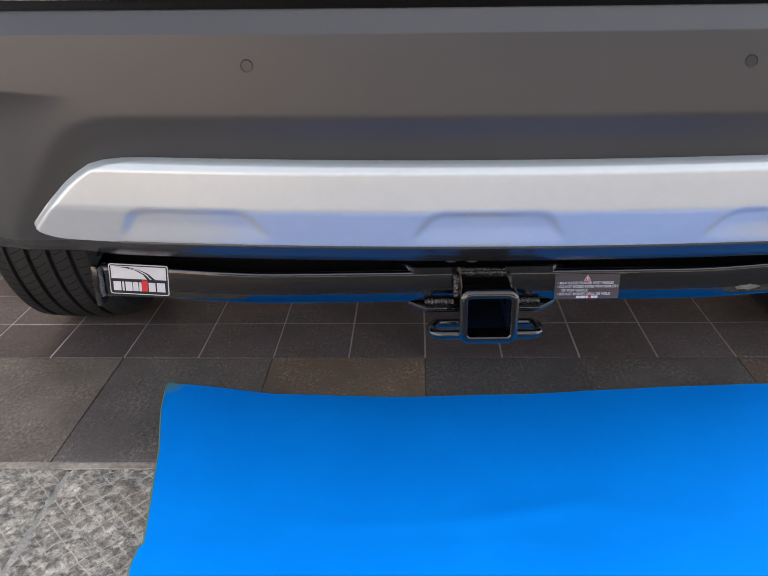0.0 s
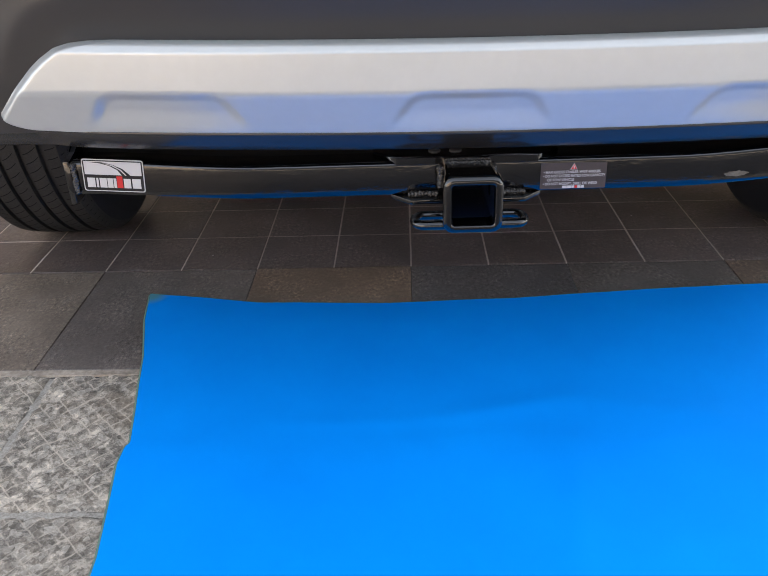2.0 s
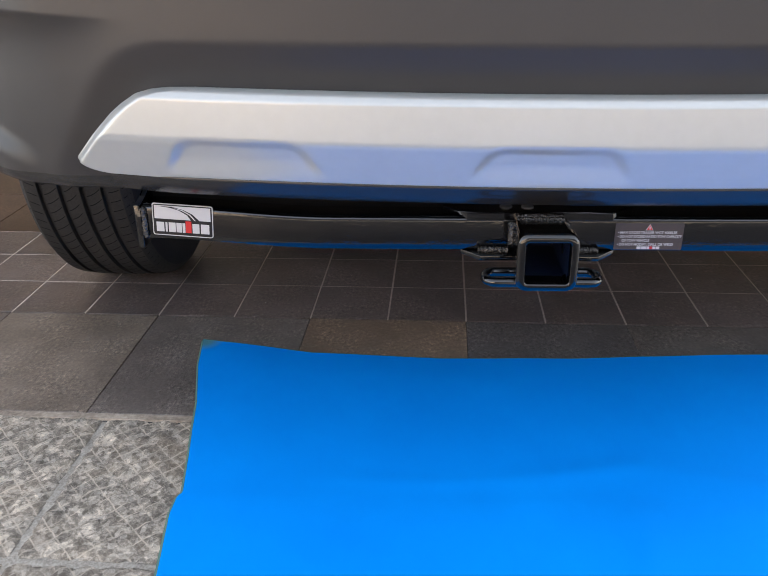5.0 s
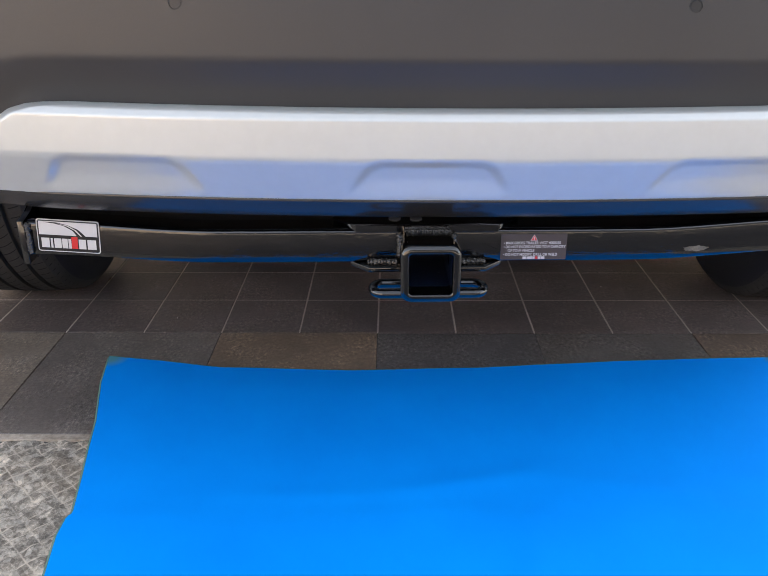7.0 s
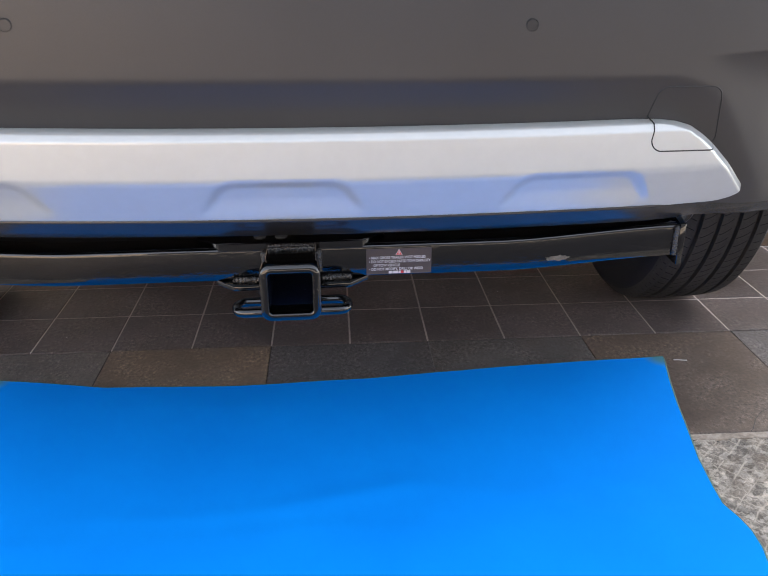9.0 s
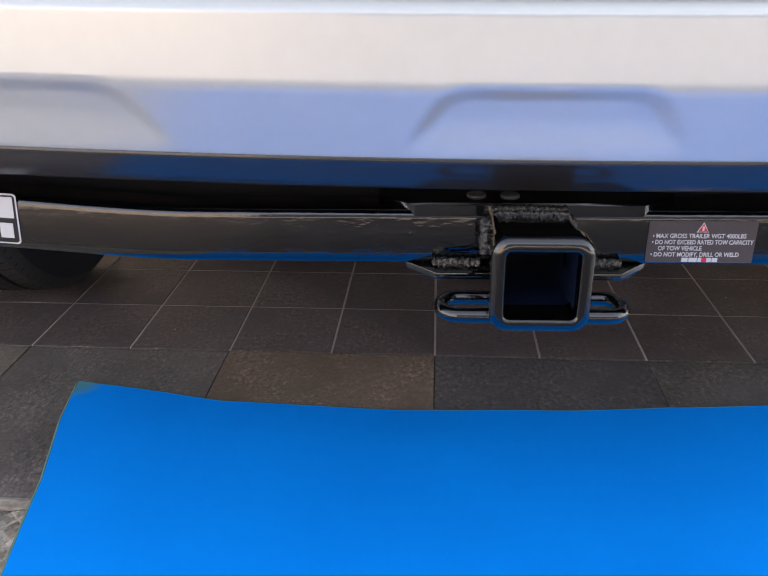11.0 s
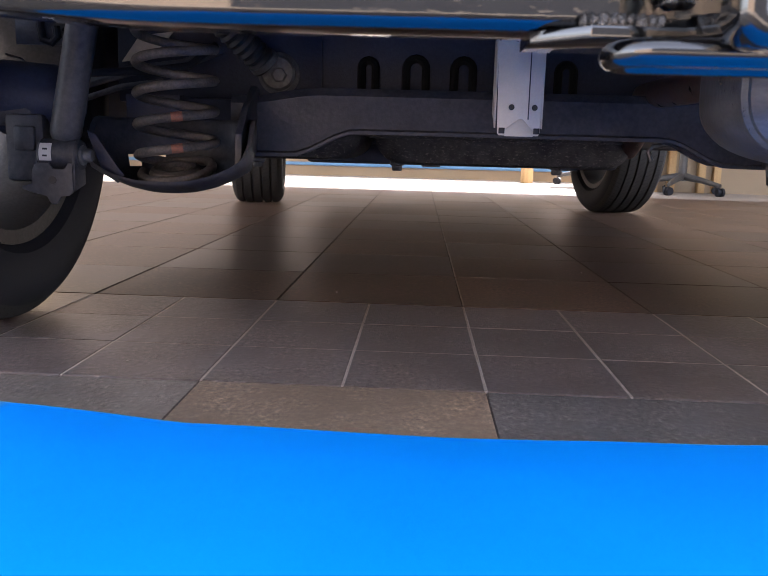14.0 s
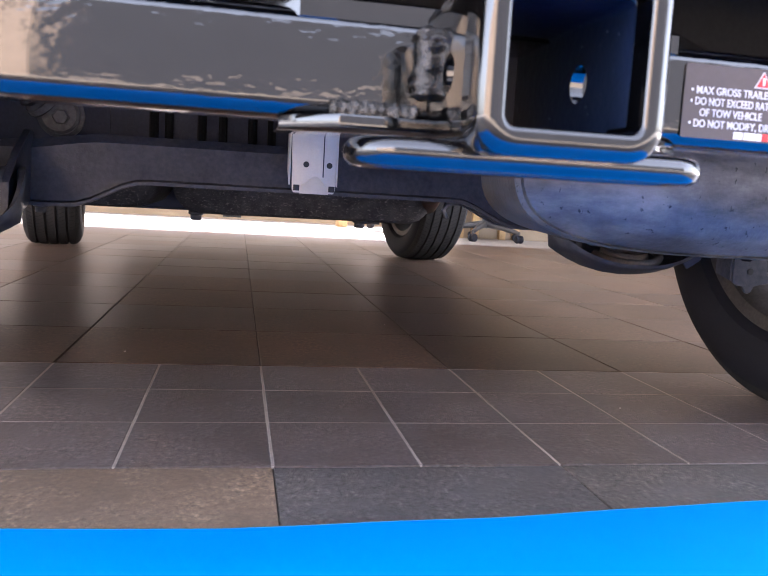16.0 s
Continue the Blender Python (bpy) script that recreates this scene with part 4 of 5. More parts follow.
def weld(a, b, r, parent):
    """A bead of rippled scales."""
    a, b = Vector(a), Vector(b)
    n = max(8, int((b - a).length / (r * 0.17)))
    t = (b - a).normalized()
    side = t.orthogonal().normalized()
    up = t.cross(side)
    rings, off = [], rng.uniform(0, 50)
    for k in range(n + 1):
        p = a.lerp(b, k / n)
        scale = 0.86 + 0.16 * abs(math.sin(k * 0.17 * math.pi / 1.1)) + 0.10 * noise.noise(Vector((k * 0.9, off, 0)))
        fade = min(1.0, 0.25 + 0.25 * k, 0.25 + 0.25 * (n - k))
        ring = []
        for q in range(20):
            w = math.cos(q * math.tau / 20) * side + math.sin(q * math.tau / 20) * up
            lump = 1 + 0.40 * noise.noise((p + w * r) * 400 + Vector((off, 0, 0))) + 0.22 * noise.noise((p + w * r) * 850)
            ring.append(p + w * r * scale * fade * lump)
        rings.append(ring)
    bm = bmesh.new()
    skin(bm, rings)
    return part("weld_bead", bm, WELD, parent, "rough black-coated weld bead", angle=70)


for sx in (-1, 1):
    weld((sx * 0.036, YB - 0.004, 0.3055), (sx * 0.077, YB - 0.004, 0.3055), 0.0042, hitch)
    weld((sx * 0.034, YB - 0.004, 0.312), (sx * 0.034, YB - 0.004, 0.345), 0.0046, hitch)
weld((-0.030, YB - 0.008, 0.3515), (0.030, YB - 0.008, 0.3515), 0.0042, hitch)
weld((-0.030, YB - 0.014, 0.3505), (0.030, YB - 0.014, 0.3505), 0.0030, hitch)

# safety chain ring below the receiver
loop = [(0.057 + 0.013 * math.cos(a), -0.437 + 0.0165 * math.sin(a), 0.2855) for a in np.linspace(-math.pi / 2, math.pi / 2, 11)]
loop += [(-0.057 + 0.013 * math.cos(a), -0.437 + 0.0165 * math.sin(a), 0.2855) for a in np.linspace(math.pi / 2, 1.5 * math.pi, 11)]
part("chain_loop", tube(loop, 0.0058, 12, closed=True), GLOSS_SMOOTH, hitch, "bent rod loop for safety chains")

# end plates that reach up to the frame rails
for sx in (-1, 1):
    plate = part("end_plate", prism([(-0.398, 0.306), (-0.398, 0.364), (-0.37, 0.368), (-0.30, 0.40), (-0.05, 0.475), (0.10, 0.475), (0.10, 0.42), (-0.25, 0.31)], sx * 0.514 - 0.004, sx * 0.514 + 0.004, "x", 0.0012), GLOSS_BLACK, hitch)
    weld((sx * 0.508, YB - 0.002, 0.318), (sx * 0.508, YB - 0.002, 0.362), 0.0038, plate)

# bumper beam with bolts in the dark gap above the bar
part("bumper_beam", box((-0.52, -0.27, 0.365), (0.52, -0.22, 0.46), 0.006), CHASSIS, car, "dark steel bumper beam")
# Black sheet added to fill the gap with shade.
part("bar_gap_shade", box((-0.52, -0.3440, 0.331), (0.52, -0.3370, 0.46), 0.001), BLACK_CLOTH, car, "black sheet standing in for the shade behind the bar")
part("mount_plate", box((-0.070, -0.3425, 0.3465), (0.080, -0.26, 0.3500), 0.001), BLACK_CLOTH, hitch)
for bx, by in ((-0.0405, -0.3690), (-0.0130, -0.3700)):
    part("bolt_head", lathe([(0.0001, 0.3540), (0.0080, 0.3540), (0.0080, 0.3556), (0.0070, 0.3562), (0.0001, 0.3562)], "z", (bx, by, 0), 20), MUFFLER, hitch, "dull bolt head")


# scraped patch on the bar
bm = bmesh.new()
pts = [(0.349 + 0.016 * math.cos(a) * rng.uniform(0.75, 1.1), 0.3195 + 0.0045 * math.sin(a) * rng.uniform(0.6, 1.1)) for a in np.linspace(0, math.tau, 26)[:-1]]
add_prism(bm, [(x, z + 0.05 * (x - 0.349)) for x, z in pts], YB - 0.0006, YB + 0.001, "y")
part("scrape", bm, RUST, bars[1], "scraped tan patch in the coating", smooth=False)


# ---------------------------------------------------------------- stickers
def plate(name, outline, depth, mat, parent, m, label=""):
    """A thin flat piece standing in the xz plane and facing -y, laid at m."""
    bm = prism(outline, -depth, 0.0, "y")
    bm.transform(m)
    return part(name, bm, mat, parent, label, smooth=False)


m = pose(-0.4575, YB - 0.0004, 0.3420, 0, 4.0, 0)
sticker = plate("sticker", rounded(0.0790, 0.0435, 0.003, 4), 0.0006, STICKER_WHITE, bars[0], m, "white sticker with black road and red shapes")
plate("border", rounded(0.0765, 0.0410, 0.0025, 4), 0.0009, STICKER_BLACK, sticker, m)
plate("sky_panel", [(-0.0365, 0.0010), (0.0365, 0.0010), (0.0365, 0.0190), (-0.0365, 0.0190)], 0.0012, STICKER_WHITE, sticker, m)
road = [(-0.031, 0.0180), (-0.016, 0.0165), (-0.004, 0.0135), (0.006, 0.0080), (0.011, 0.0010), (0.022, 0.0010), (0.013, 0.0095), (0.001, 0.0148), (-0.014, 0.0180)]
plate("road", road, 0.0015, STICKER_BLACK, sticker, m)
plate("road_line", [(-0.012, 0.0166), (-0.001, 0.0138), (0.009, 0.0083), (0.0155, 0.0010), (0.0172, 0.0010), (0.0105, 0.0089), (0.0, 0.0147)], 0.0018, STICKER_WHITE, sticker, m)
for x0, x1, red in ((-0.0345, -0.0245, 0), (-0.0228, -0.0202, 0), (-0.0185, -0.0095, 0), (-0.0085, -0.0015, 0), (-0.0005, 0.0030, 0), (0.0036, 0.0112, 1), (0.0125, 0.0215, 0), (0.0235, 0.0345, 0)):
    plate("logo_bar", [(x0, -0.0165), (x1, -0.0165), (x1, -0.0035 + (0.003 if red else 0)), (x0, -0.0035 + (0.003 if red else 0))], 0.0012, STICKER_RED if red else STICKER_WHITE, sticker, m)

m = pose(0.1385, YB - 0.0004, 0.3235, 0, 0, 0)
label = plate("warning_label", rounded(0.0850, 0.0355, 0.001, 3), 0.0006, LABEL_GREY, bars[1], m, "brown-grey warning label with white text")
plate("warning_triangle", [(-0.0047, 0.0085), (0.0047, 0.0085), (0.0, 0.0167)], 0.0010, STICKER_WHITE, label, m)
plate("triangle_face", [(-0.0038, 0.0090), (0.0038, 0.0090), (0.0, 0.0157)], 0.0013, STICKER_RED, label, m)
plate("triangle_mark", [(-0.0006, 0.0098), (0.0006, 0.0098), (0.0008, 0.0135), (-0.0008, 0.0135)], 0.0016, STICKER_WHITE, label, m)


def text(words, size, x, z, parent, m, width):
    data = bpy.data.curves.new("words", "FONT")
    data.body, data.size, data.extrude = words, size, 0.0002
    data.offset = size * 0.008
    ob = new("words", data)
    me = bpy.data.meshes.new_from_object(ob)
    bpy.data.objects.remove(ob)
    w = max(v.co.x for v in me.vertices) - min(v.co.x for v in me.vertices)
    me.transform(m @ pose(x, -0.0008, z, 90, 0, 0) @ Matrix.Diagonal((width / w, 1, 1, 1)))
    me.materials.append(STICKER_WHITE)
    t = new("text_line", me)
    t.parent = parent
    return t


for words, x, z, w in (("• MAX GROSS TRAILER WGT 4000LBS", -0.0390, 0.0035, 0.0735), ("• DO NOT EXCEED RATED TOW CAPACITY", -0.0390, -0.0018, 0.0800), ("OF TOW VEHICLE", -0.0335, -0.0071, 0.0345), ("• DO NOT MODIFY, DRILL OR WELD", -0.0390, -0.0124, 0.0700)):
    text(words, 0.0052, x, z, label, m, w)
for x0, x1, red in ((-0.0135, -0.0085, 0), (-0.0078, -0.0012, 0), (-0.0006, 0.0022, 0), (0.0026, 0.0058, 1), (0.0064, 0.0100, 0), (0.0106, 0.0150, 0)):
    plate("logo_bar", [(x0, -0.0170), (x1, -0.0170), (x1, -0.0135), (x0, -0.0135)], 0.0010, STICKER_RED if red else STICKER_WHITE, label, m)


# ---------------------------------------------------------------- blue mat
def mat_left(y):
    return between([(-2.0, -0.30), (-0.95, -0.345), (-0.73, -0.363), (-0.653, -0.376), (-0.575, -0.390), (-0.541, -0.3905), (-0.533, -0.386), (-0.453, -0.402), (-0.393, -0.415), (-0.317, -0.430), (-0.20, -0.462), (-0.10, -0.480)], y)


def mat_right(y):
    return between([(-2.0, 0.70), (-0.90, 0.640), (-0.73, 0.630), (-0.653, 0.638), (-0.601, 0.650), (-0.57, 0.652), (-0.545, 0.648), (-0.515, 0.640), (-0.479, 0.643), (-0.414, 0.651), (-0.341, 0.666), (-0.26, 0.682), (-0.195, 0.697), (-0.10, 0.722)], y)


def mat_far(u):
    return between([(0.0, -0.104), (0.05, -0.114), (0.17, -0.143), (0.36, -0.154), (0.55, -0.143), (0.64, -0.132), (0.80, -0.114), (0.92, -0.106), (1.0, -0.102)], u) - 0.005


bm = bmesh.new()
NU, NV = 120, 170
top, bottom = [], []
for j in range(NV + 1):
    rt, rb = [], []
    for i in range(NU + 1):
        u, v = i / NU, j / NV
        y = mat_far(u) + (-0.93 - mat_far(u)) * v
        x = mat_left(y) * (1 - u) + mat_right(y) * u
        lift = 0.0010 * noise.noise(Vector((x * 11.0 + 2 * y, y * 3.5, 5.0))) + 0.004 * (0.5 + 0.5 * noise.noise(Vector((x * 3.0, y * 3.0, 2.0)))) * min(1, 8 * min(u, 1 - u) + 0.15) * min(1, 10 * v + 0.1)
        seam = -0.525 + 0.018 * noise.noise(Vector((x * 5.0, 1.0, 0.0))) * step(-0.40, -0.30, x)
        lift += 0.0010 * step(seam + 0.014, seam - 0.014, y)
        fold = y + 0.46 + 0.9 * (x - 0.22) ** 2 + 0.012 * noise.noise(Vector((x * 7.0, 3.0, 0.0)))
        lift += 0.0017 * math.exp(-(fold / 0.024) ** 2) * step(0.02, 0.15, x) * step(0.60, 0.40, x)
        lift += 0.0026 * math.exp(-((x - 0.20 - 0.15 * (y + 0.6)) / 0.022) ** 2) * step(-0.50, -0.60, y)
        lift += 0.0022 * math.exp(-((x - 0.02 + 0.35 * (y + 0.6)) / 0.024) ** 2) * step(-0.48, -0.58, y)
        lift += 0.0020 * math.exp(-((y + 0.50 - 0.5 * (x + 0.12) ** 2) / 0.020) ** 2) * step(-0.25, -0.12, x) * step(0.30, 0.15, x)
        z = 0.0022 + lift
        rt.append((x, y, z + 0.006))
        rb.append((x, y, z))
    top.append(rt)
    bottom.append(rb)
bt = skin(bm, top, closed=False)
bb = skin(bm, bottom, closed=False)
rim_t = bt[0] + [r[-1] for r in bt[1:]] + bt[-1][-2::-1] + [r[0] for r in bt[-2:0:-1]]
rim_b = bb[0] + [r[-1] for r in bb[1:]] + bb[-1][-2::-1] + [r[0] for r in bb[-2:0:-1]]
for i in range(len(rim_t)):
    k = (i + 1) % len(rim_t)
    bm.faces.new((rim_t[i], rim_b[i], rim_b[k], rim_t[k]))
rim = [v.co.copy() for v in rim_t]
mat = tagged(part("foam_mat", bm, MAT, None, angle=50), "bright blue foam mat lying on the driveway", "mat")
hem = bmesh.new()
add_tube(hem, [p + Vector((0, 0, -0.0028)) for p in rim], 0.0031, 6, closed=True)
part("cut_edge", hem, MAT_EDGE, mat, "dull olive cut edge of the foam")


# ---------------------------------------------------------------- far end of the drive
def office_chair(at):
    root = thing("office_chair", at, "dark five-star office chair base on castors", "chair")
    part("column", lathe([(0.001, 0.09), (0.03, 0.09), (0.028, 0.14), (0.024, 0.42), (0.001, 0.42)], "z", (0, 0, 0), 20), CHAIR_GREY, root)
    part("seat", box((-0.24, -0.24, 0.42), (0.24, 0.24, 0.50), 0.03), BLACK_CLOTH, root)
    for k in range(5):
        a = k * math.tau / 5 + 0.35
        c, s = math.cos(a), math.sin(a)
        part("leg", tube([(0.02 * c, 0.02 * s, 0.12), (0.15 * c, 0.15 * s, 0.10), (0.29 * c, 0.29 * s, 0.068)], [0.026, 0.02, 0.014], 10), CHAIR_GREY, root)
        castor = bmesh.new()
        add_lathe(castor, [(0.001, -0.024), (0.026, -0.024), (0.028, -0.02), (0.028, -0.006), (0.018, -0.004), (0.018, 0.004), (0.028, 0.006), (0.028, 0.02), (0.026, 0.024), (0.001, 0.024)], "x", (0, 0, 0), 20)
        castor.transform(pose(0.29 * c, 0.29 * s, 0.028, 0, 0, math.degrees(a) + 60))
        part("castor", castor, RUBBER, root)
    return root


office_chair((1.72, 4.72, 0))
office_chair((1.36, 5.85, 0))
for k, (x, y) in enumerate(((1.60, 4.96), (1.72, 4.965), (1.93, 4.96), (2.04, 4.965))):
    post = bmesh.new()
    add_box(post, (-0.025, -0.025, 0), (0.025, 0.025, 1.3), 0.003)
    ob = part("timber_post", post, TIMBER, None)
    ob.matrix_basis = pose(x, y, 0, 0, 0, 0)
    tagged(ob, "pale yellow timber post against the wall", "post", "timber posts")
block = part("timber_block", box((-0.04, -0.04, 0), (0.04, 0.04, 0.14), 0.004), TIMBER, None)
block.matrix_basis = pose(0.83, 5.95, 0, 0, 0, 15)
tagged(block, "small timber block on the floor", "block")


def chip(x, y, size, turn, label, mat):
    bm = bmesh.new()
    pts = [(size * (0.6 + 0.4 * math.sin(5 * a + turn)) * math.cos(a), 0.5 * size * math.sin(a)) for a in np.linspace(0, math.tau, 9)[:-1]]
    add_prism(bm, pts, 0.0002, 0.0012, "z", 0.0002)
    ob = part("paint_chip", bm, mat, None)
    ob.matrix_basis = pose(x, y, 0.0004, 0, 0, turn)
    return tagged(ob, label, "chip", "pale chips on the tiles")


for x, y, size, turn in ((-0.212, 0.536, 0.0024, 20), (0.27, 0.86, 0.0022, 70), (-0.40, 0.062, 0.0018, 130), (0.48, 0.22, 0.0020, 10)):
    chip(x, y, size, turn, "tiny pale paint chip on the tiles", STICKER_WHITE)
twig = part("dry_stalk", tube([(-0.012, 0.0, 0.0014), (-0.004, 0.0012, 0.0018), (0.005, 0.0006, 0.0016), (0.012, 0.0018, 0.0013)], 0.0011, 6), STICKER_WHITE, None)
twig.matrix_basis = pose(0.752, -0.112, 0, 0, 0, -12)
tagged(twig, "short pale dry stalk lying on the tile", "stalk")


# ---------------------------------------------------------------- paving pieces
def tile_mesh(name, w, d, h, mat, soft=0.0009):
    bm = prism([(-w / 2, -d / 2), (w / 2, -d / 2), (w / 2, d / 2), (-w / 2, d / 2)], -h, 0.0, "z")
    tops = [e for e in bm.edges if all(v.co.z > -1e-6 for v in e.verts)]
    bmesh.ops.bevel(bm, geom=tops, offset=soft, segments=1, affect="EDGES")
    bmesh.ops.recalc_face_normals(bm, faces=bm.faces[:])
    me = bpy.data.meshes.new(name)
    bm.to_mesh(me)
    bm.free()
    me.materials.append(mat)
    return me


rng = random.Random(11)
part("grout", box((-2.41, 0.004, -0.009), (2.51, 0.4518, -0.0005)), PALE_GROUT, floor, "pale flush grout between small tiles", smooth=False)
small = tile_mesh("small_tile", 0.1476, 0.1476, 0.010, TILE)
strip = tile_mesh("border_tile", 0.2988, 0.3394, 0.010, TILE_LARGE)
brown = tile_mesh("brown_tile", 0.2988, 0.3394, 0.010, TILE_BROWN)
slate = tile_mesh("slate_tile", 0.2988, 0.3394, 0.010, TILE_SLATE)
square = tile_mesh("square_tile", 0.2978, 0.2982, 0.010, TILE_FAR, 0.0012)
large = tile_mesh("large_tile", 0.2989, 0.5989, 0.010, TILE_FAR)
pale = tile_mesh("sunlit_tile", 0.2989, 0.5989, 0.010, TILE_SUNLIT)


def lay(me, x, y, parent):
    ob = new("tile", me)
    ob.parent = parent
    ob.matrix_basis = pose(x, y, rng.uniform(-0.0003, 0.0003), rng.uniform(-0.06, 0.06), rng.uniform(-0.06, 0.06), rng.uniform(-0.15, 0.15))
    return ob


for i in range(-16, 17):
    for j in range(3):
        lay(small, 0.075 + 0.15 * i, 0.0755 + 0.15 * j, floor)
for i in range(-9, 9):
    lay(brown if i in (-1, 2) else slate if i in (0, 1, 3, 4) else strip, 0.15 + 0.3 * i, -0.171, floor)
    for j in range(10):
        if j < 5 and -5 <= i <= 4:
            for k in (0.15, 0.45):
                lay(square, 0.15 + 0.3 * i, 0.4525 + k + 0.6 * j, floor)
        else:
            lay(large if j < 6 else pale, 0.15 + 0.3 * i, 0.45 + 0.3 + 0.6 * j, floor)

# hairline cracks in the border tiles
for pts in ([(0.906, -0.180), (0.925, -0.168), (0.955, -0.172), (0.99, -0.19)], [(0.770, -0.340), (0.777, -0.333), (0.794, -0.307), (0.814, -0.287), (0.837, -0.274), (0.860, -0.273), (0.897, -0.281)]):
    part("crack", tube([(x, y, -0.0002) for x, y in pts], 0.0007, 6), DARK_GROUT, floor)

# patterned stone paving in front of the tiles
TAN_STONE = worn("tan_stone", (0.38, 0.31, 0.24), (0.52, 0.43, 0.34), (0.6, 0.8), 6.0, 120.0)
MORTAR = worn("tan_mortar", (0.20, 0.155, 0.115), (0.56, 0.475, 0.385), (0.7, 0.9), 16.0, 120.0, strength=0.7, distance=0.002)
COBBLE = material("patterned_stone", (0.3, 0.29, 0.27), spec=0.3)


def cobble_nodes(m):
    """Blotched grey stone with paler lines along the diagonal grid."""
    sep = node(m, "ShaderNodeSeparateXYZ")
    info = node(m, "ShaderNodeObjectInfo")
    warp = node(m, "ShaderNodeTexNoise", Scale=24.0, Detail=3.0)
    at = coords(m)
    wire(m, at, warp.inputs["Vector"])
    bend = node(m, "ShaderNodeMix")
    bend.data_type, bend.blend_type = "RGBA", "LINEAR_LIGHT"
    bend.inputs[0].default_value = 0.0045
    wire(m, at, bend.inputs[6])
    wire(m, warp.outputs["Color"], bend.inputs[7])
    wire(m, bend.outputs[2], sep.inputs[0])

    def calc(op, a, b=0.0):
        n = m.node_tree.nodes.new("ShaderNodeMath")
        n.operation = op
        for k, v in enumerate((a, b)):
            if isinstance(v, float):
                n.inputs[k].default_value = v
            else:
                wire(m, v, n.inputs[k])
        return n.outputs[0]

    lines = []
    for op in ("ADD", "SUBTRACT"):
        f = calc("DIVIDE", calc(op, sep.outputs[0], sep.outputs[1]), 0.037)
        lines.append(calc("PINGPONG", f, 0.5))
    near = calc("MINIMUM", lines[0], lines[1])
    line = ramp(m, near, [(0.02, (1, 1, 1)), (0.06, (0, 0, 0))])
    # one tone to each small square
    cell = node(m, "ShaderNodeCombineXYZ")
    for k, op in enumerate(("ADD", "SUBTRACT")):
        f = calc("DIVIDE", calc(op, sep.outputs[0], sep.outputs[1]), 0.037)
        wire(m, calc("FLOOR", calc("ADD", f, 0.5)), cell.inputs[k])
    wire(m, info.outputs["Random"], cell.inputs[2])
    tone = m.node_tree.nodes.new("ShaderNodeTexWhiteNoise")
    wire(m, cell.outputs[0], tone.inputs["Vector"])
    big = noise_tex(m, 44.0, 12, 0.74)
    grain = noise_tex(m, 160.0, 6, 0.7)
    colour = ramp(m, big, [(0.36, (0.105, 0.094, 0.083)), (0.47, (0.20, 0.18, 0.158)), (0.525, (0.29, 0.262, 0.23)), (0.54, (0.66, 0.605, 0.54)), (0.66, (0.90, 0.85, 0.78))])
    colour = mixed(m, 0.40, colour, ramp(m, grain, [(0.40, (0.10, 0.09, 0.078)), (0.52, (0.30, 0.27, 0.24)), (0.62, (0.74, 0.69, 0.62))]))
    colour = mixed(m, 0.85, colour, ramp(m, tone.outputs["Value"], [(0.0, (0.62, 0.62, 0.63)), (0.6, (1.05, 1.03, 1.0)), (1.0, (1.35, 1.32, 1.28))]), "MULTIPLY")
    # chipped flakes with pale rims
    def flakes(feature):
        n = node(m, "ShaderNodeTexVoronoi", Scale=120.0)
        n.feature = feature
        wire(m, bend.outputs[2], n.inputs["Vector"])
        return n

    split = node(m, "ShaderNodeSeparateColor")
    wire(m, flakes("F1").outputs["Color"], split.inputs[0])
    colour = mixed(m, 0.30, colour, ramp(m, split.outputs[0], [(0.0, (0.11, 0.10, 0.09)), (0.45, (0.22, 0.20, 0.175)), (0.72, (0.34, 0.31, 0.27)), (0.80, (0.70, 0.65, 0.58)), (1.0, (0.86, 0.81, 0.74))]))
    rim = ramp(m, flakes("DISTANCE_TO_EDGE").outputs["Distance"], [(0.03, (0.16, 0.16, 0.16)), (0.07, (0, 0, 0))])
    colour = mixed(m, rim, colour, (0.66, 0.61, 0.54))
    brown = noise_tex(m, 7.0, 3, 0.6)
    colour = mixed(m, ramp(m, brown, [(0.5, (0, 0, 0)), (0.7, (0.45, 0.45, 0.45))]), colour, (0.30, 0.235, 0.175))
    fade = noise_tex(m, 16.0, 6, 0.75)
    colour = mixed(m, mixed(m, 1.0, line, ramp(m, fade, [(0.40, (0.0, 0.0, 0.0)), (0.55, (0.75, 0.75, 0.75))]), "MULTIPLY"), colour, (0.62, 0.56, 0.48))
    colour = mixed(m, mixed(m, 1.0, line, ramp(m, fade, [(0.36, (0.7, 0.7, 0.7)), (0.46, (0, 0, 0))]), "MULTIPLY"), colour, (0.09, 0.08, 0.07))
    shade = ramp(m, info.outputs["Random"], [(0.0, (0.92, 0.88, 0.82)), (1.0, (1.15, 1.10, 1.02))])
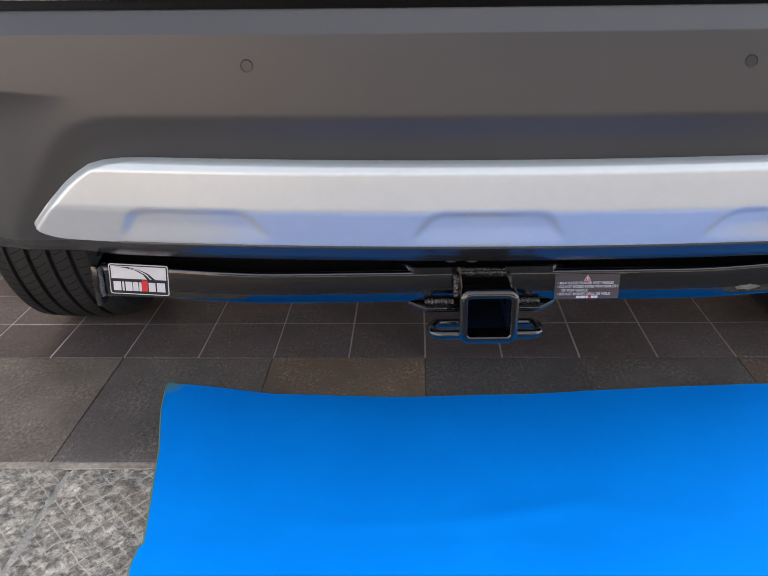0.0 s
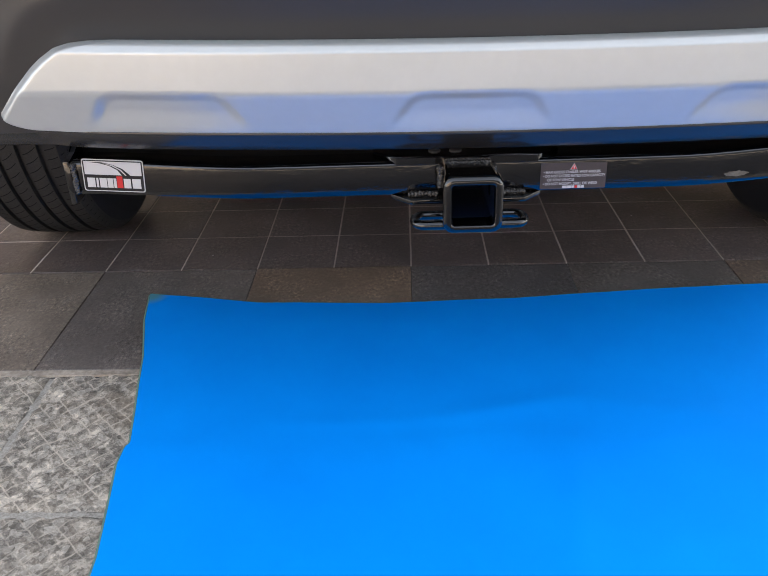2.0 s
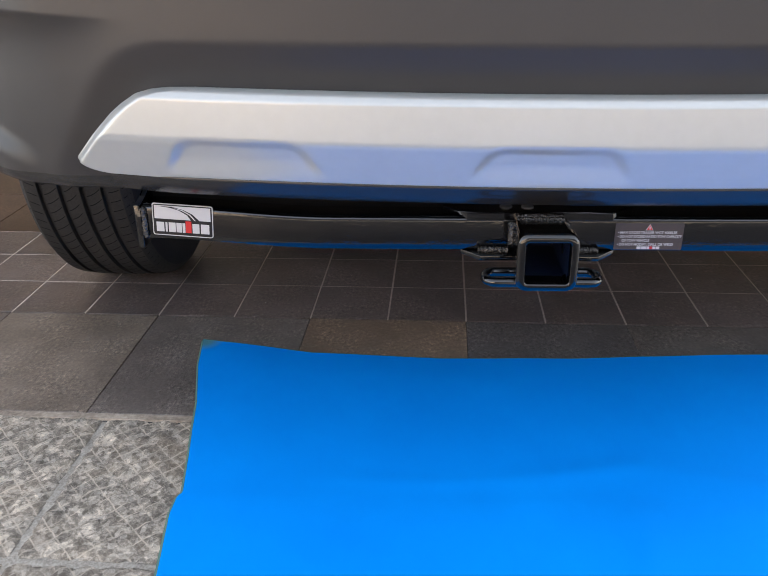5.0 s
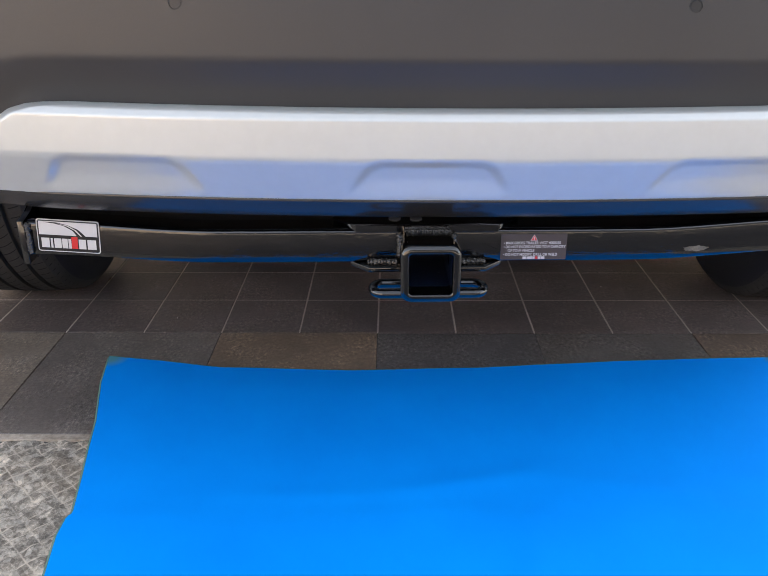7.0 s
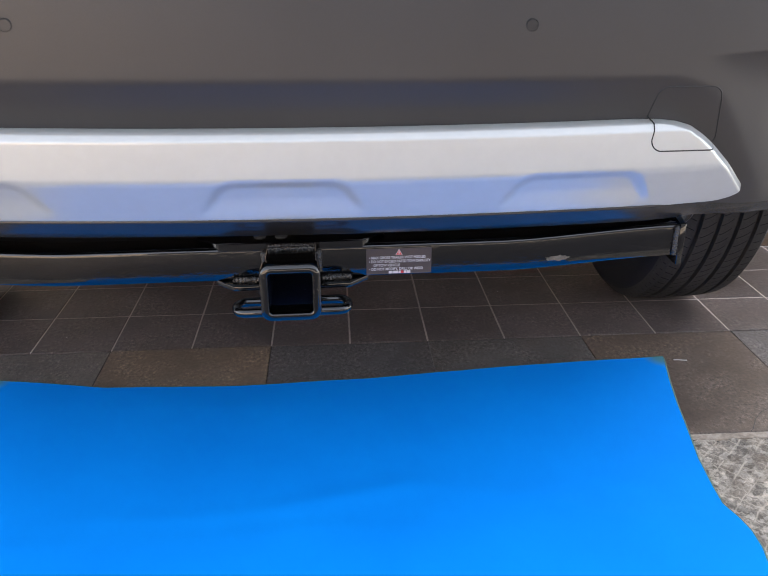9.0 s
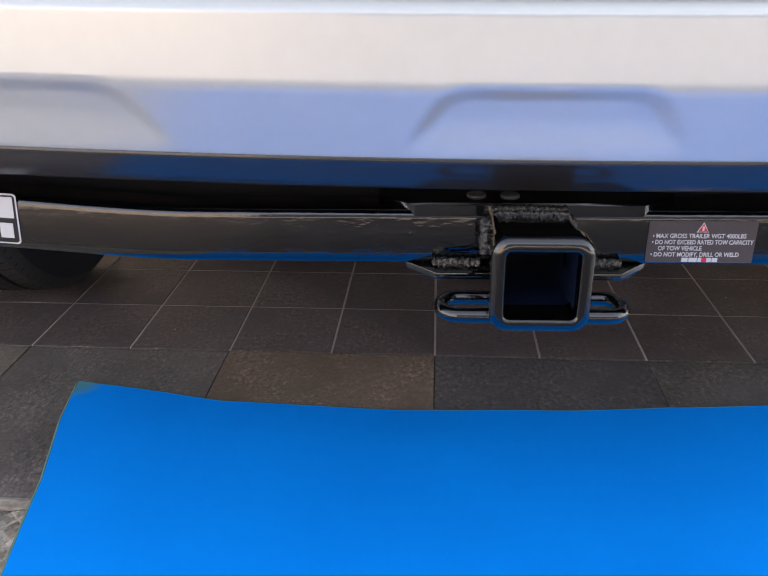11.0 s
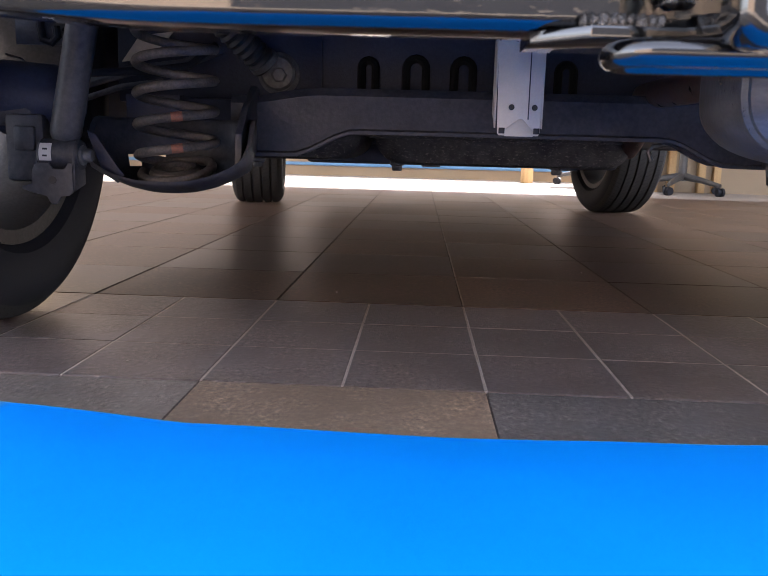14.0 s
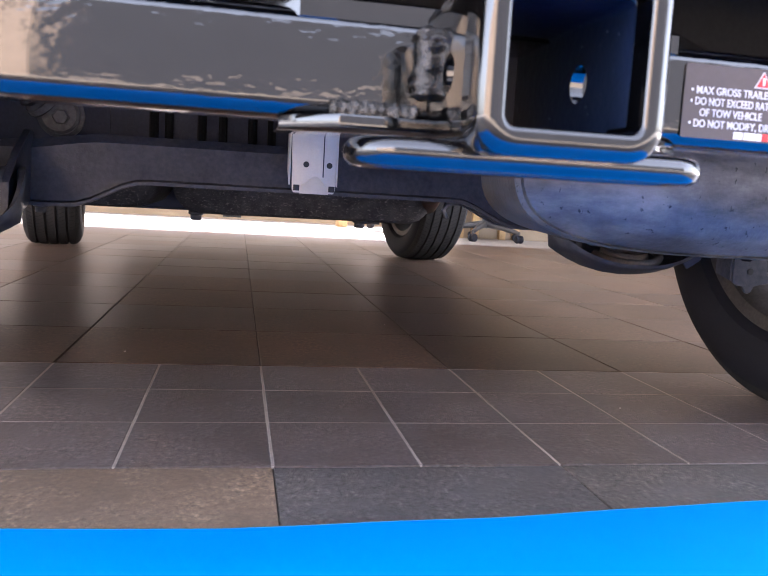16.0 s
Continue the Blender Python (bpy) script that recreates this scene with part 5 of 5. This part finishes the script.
    paint(m, mixed(m, 1.0, colour, shade, "MULTIPLY"), (big, 0.55, 0.85), noise_tex(m, 90.0, 9, 0.75), 1.0, 0.004)


cobble_nodes(COBBLE)


def cobble_mesh(seed):
    bm = bmesh.new()
    n = 44
    rows = []
    for j in range(n + 1):
        row = []
        for i in range(n + 1):
            x, y = -0.146 + 0.292 * i / n, -0.148 + 0.296 * j / n
            p, q = (x + y) / 0.037, (x - y) / 0.037
            groove = min(abs(p - round(p)), abs(q - round(q)))
            h = -0.0025 * (1 - step(0.02, 0.13, groove)) + 0.0035 * noise.noise(Vector((x * 60, y * 60, seed * 3.7)))
            edge = min(i, j, n - i, n - j)
            row.append((x, y, h - (0.004 if edge == 0 else 0.0)))
        rows.append(row)
    skin(bm, rows, closed=False)
    for f in bm.faces:
        f.smooth = True
    bmesh.ops.recalc_face_normals(bm, faces=bm.faces[:])
    me = bpy.data.meshes.new("cobble")
    bm.to_mesh(me)
    bm.free()
    me.materials.append(COBBLE)
    return me


pavement = tagged(part("pavement", box((-3.6, -8.0, -0.10), (3.6, -0.3602, -0.0040)), GROUT, smooth=False), "grey mortar bed of the patterned stone paving", "pavement", kind="structure")
# Unseen tan band added as a sunlit reflector for the bar.
part("reflected_band", box((-3.6, -6.90, -0.0038), (3.6, -2.80, 0.002)), TAN_STONE, pavement, "unseen tan band added to reflect in the hitch bar", smooth=False)
part("border_strip", box((-3.6, -0.3575, -0.004), (3.6, -0.3425, 0.0008), 0.001), MORTAR, floor, "thin tan mortar strip", smooth=False)
kinds = [cobble_mesh(k) for k in range(4)]
for i in range(-6, 7):
    for j in range(2):
        ob = new("paving_stone", kinds[(i * 3 + j * 5) % 4])
        ob.parent = pavement
        ob.matrix_basis = pose(-0.113 + 0.3 * i, -0.349 - 0.152 - 0.305 * j, 0.001 + rng.uniform(-0.001, 0.001), 0, 0, 180 * ((i + j) % 2))
# Unseen dark slabs added beyond the mat to darken the bar's reflection.
slab = tile_mesh("reflected_slab", 0.5985, 0.3985, 0.012, TILE_SLATE)
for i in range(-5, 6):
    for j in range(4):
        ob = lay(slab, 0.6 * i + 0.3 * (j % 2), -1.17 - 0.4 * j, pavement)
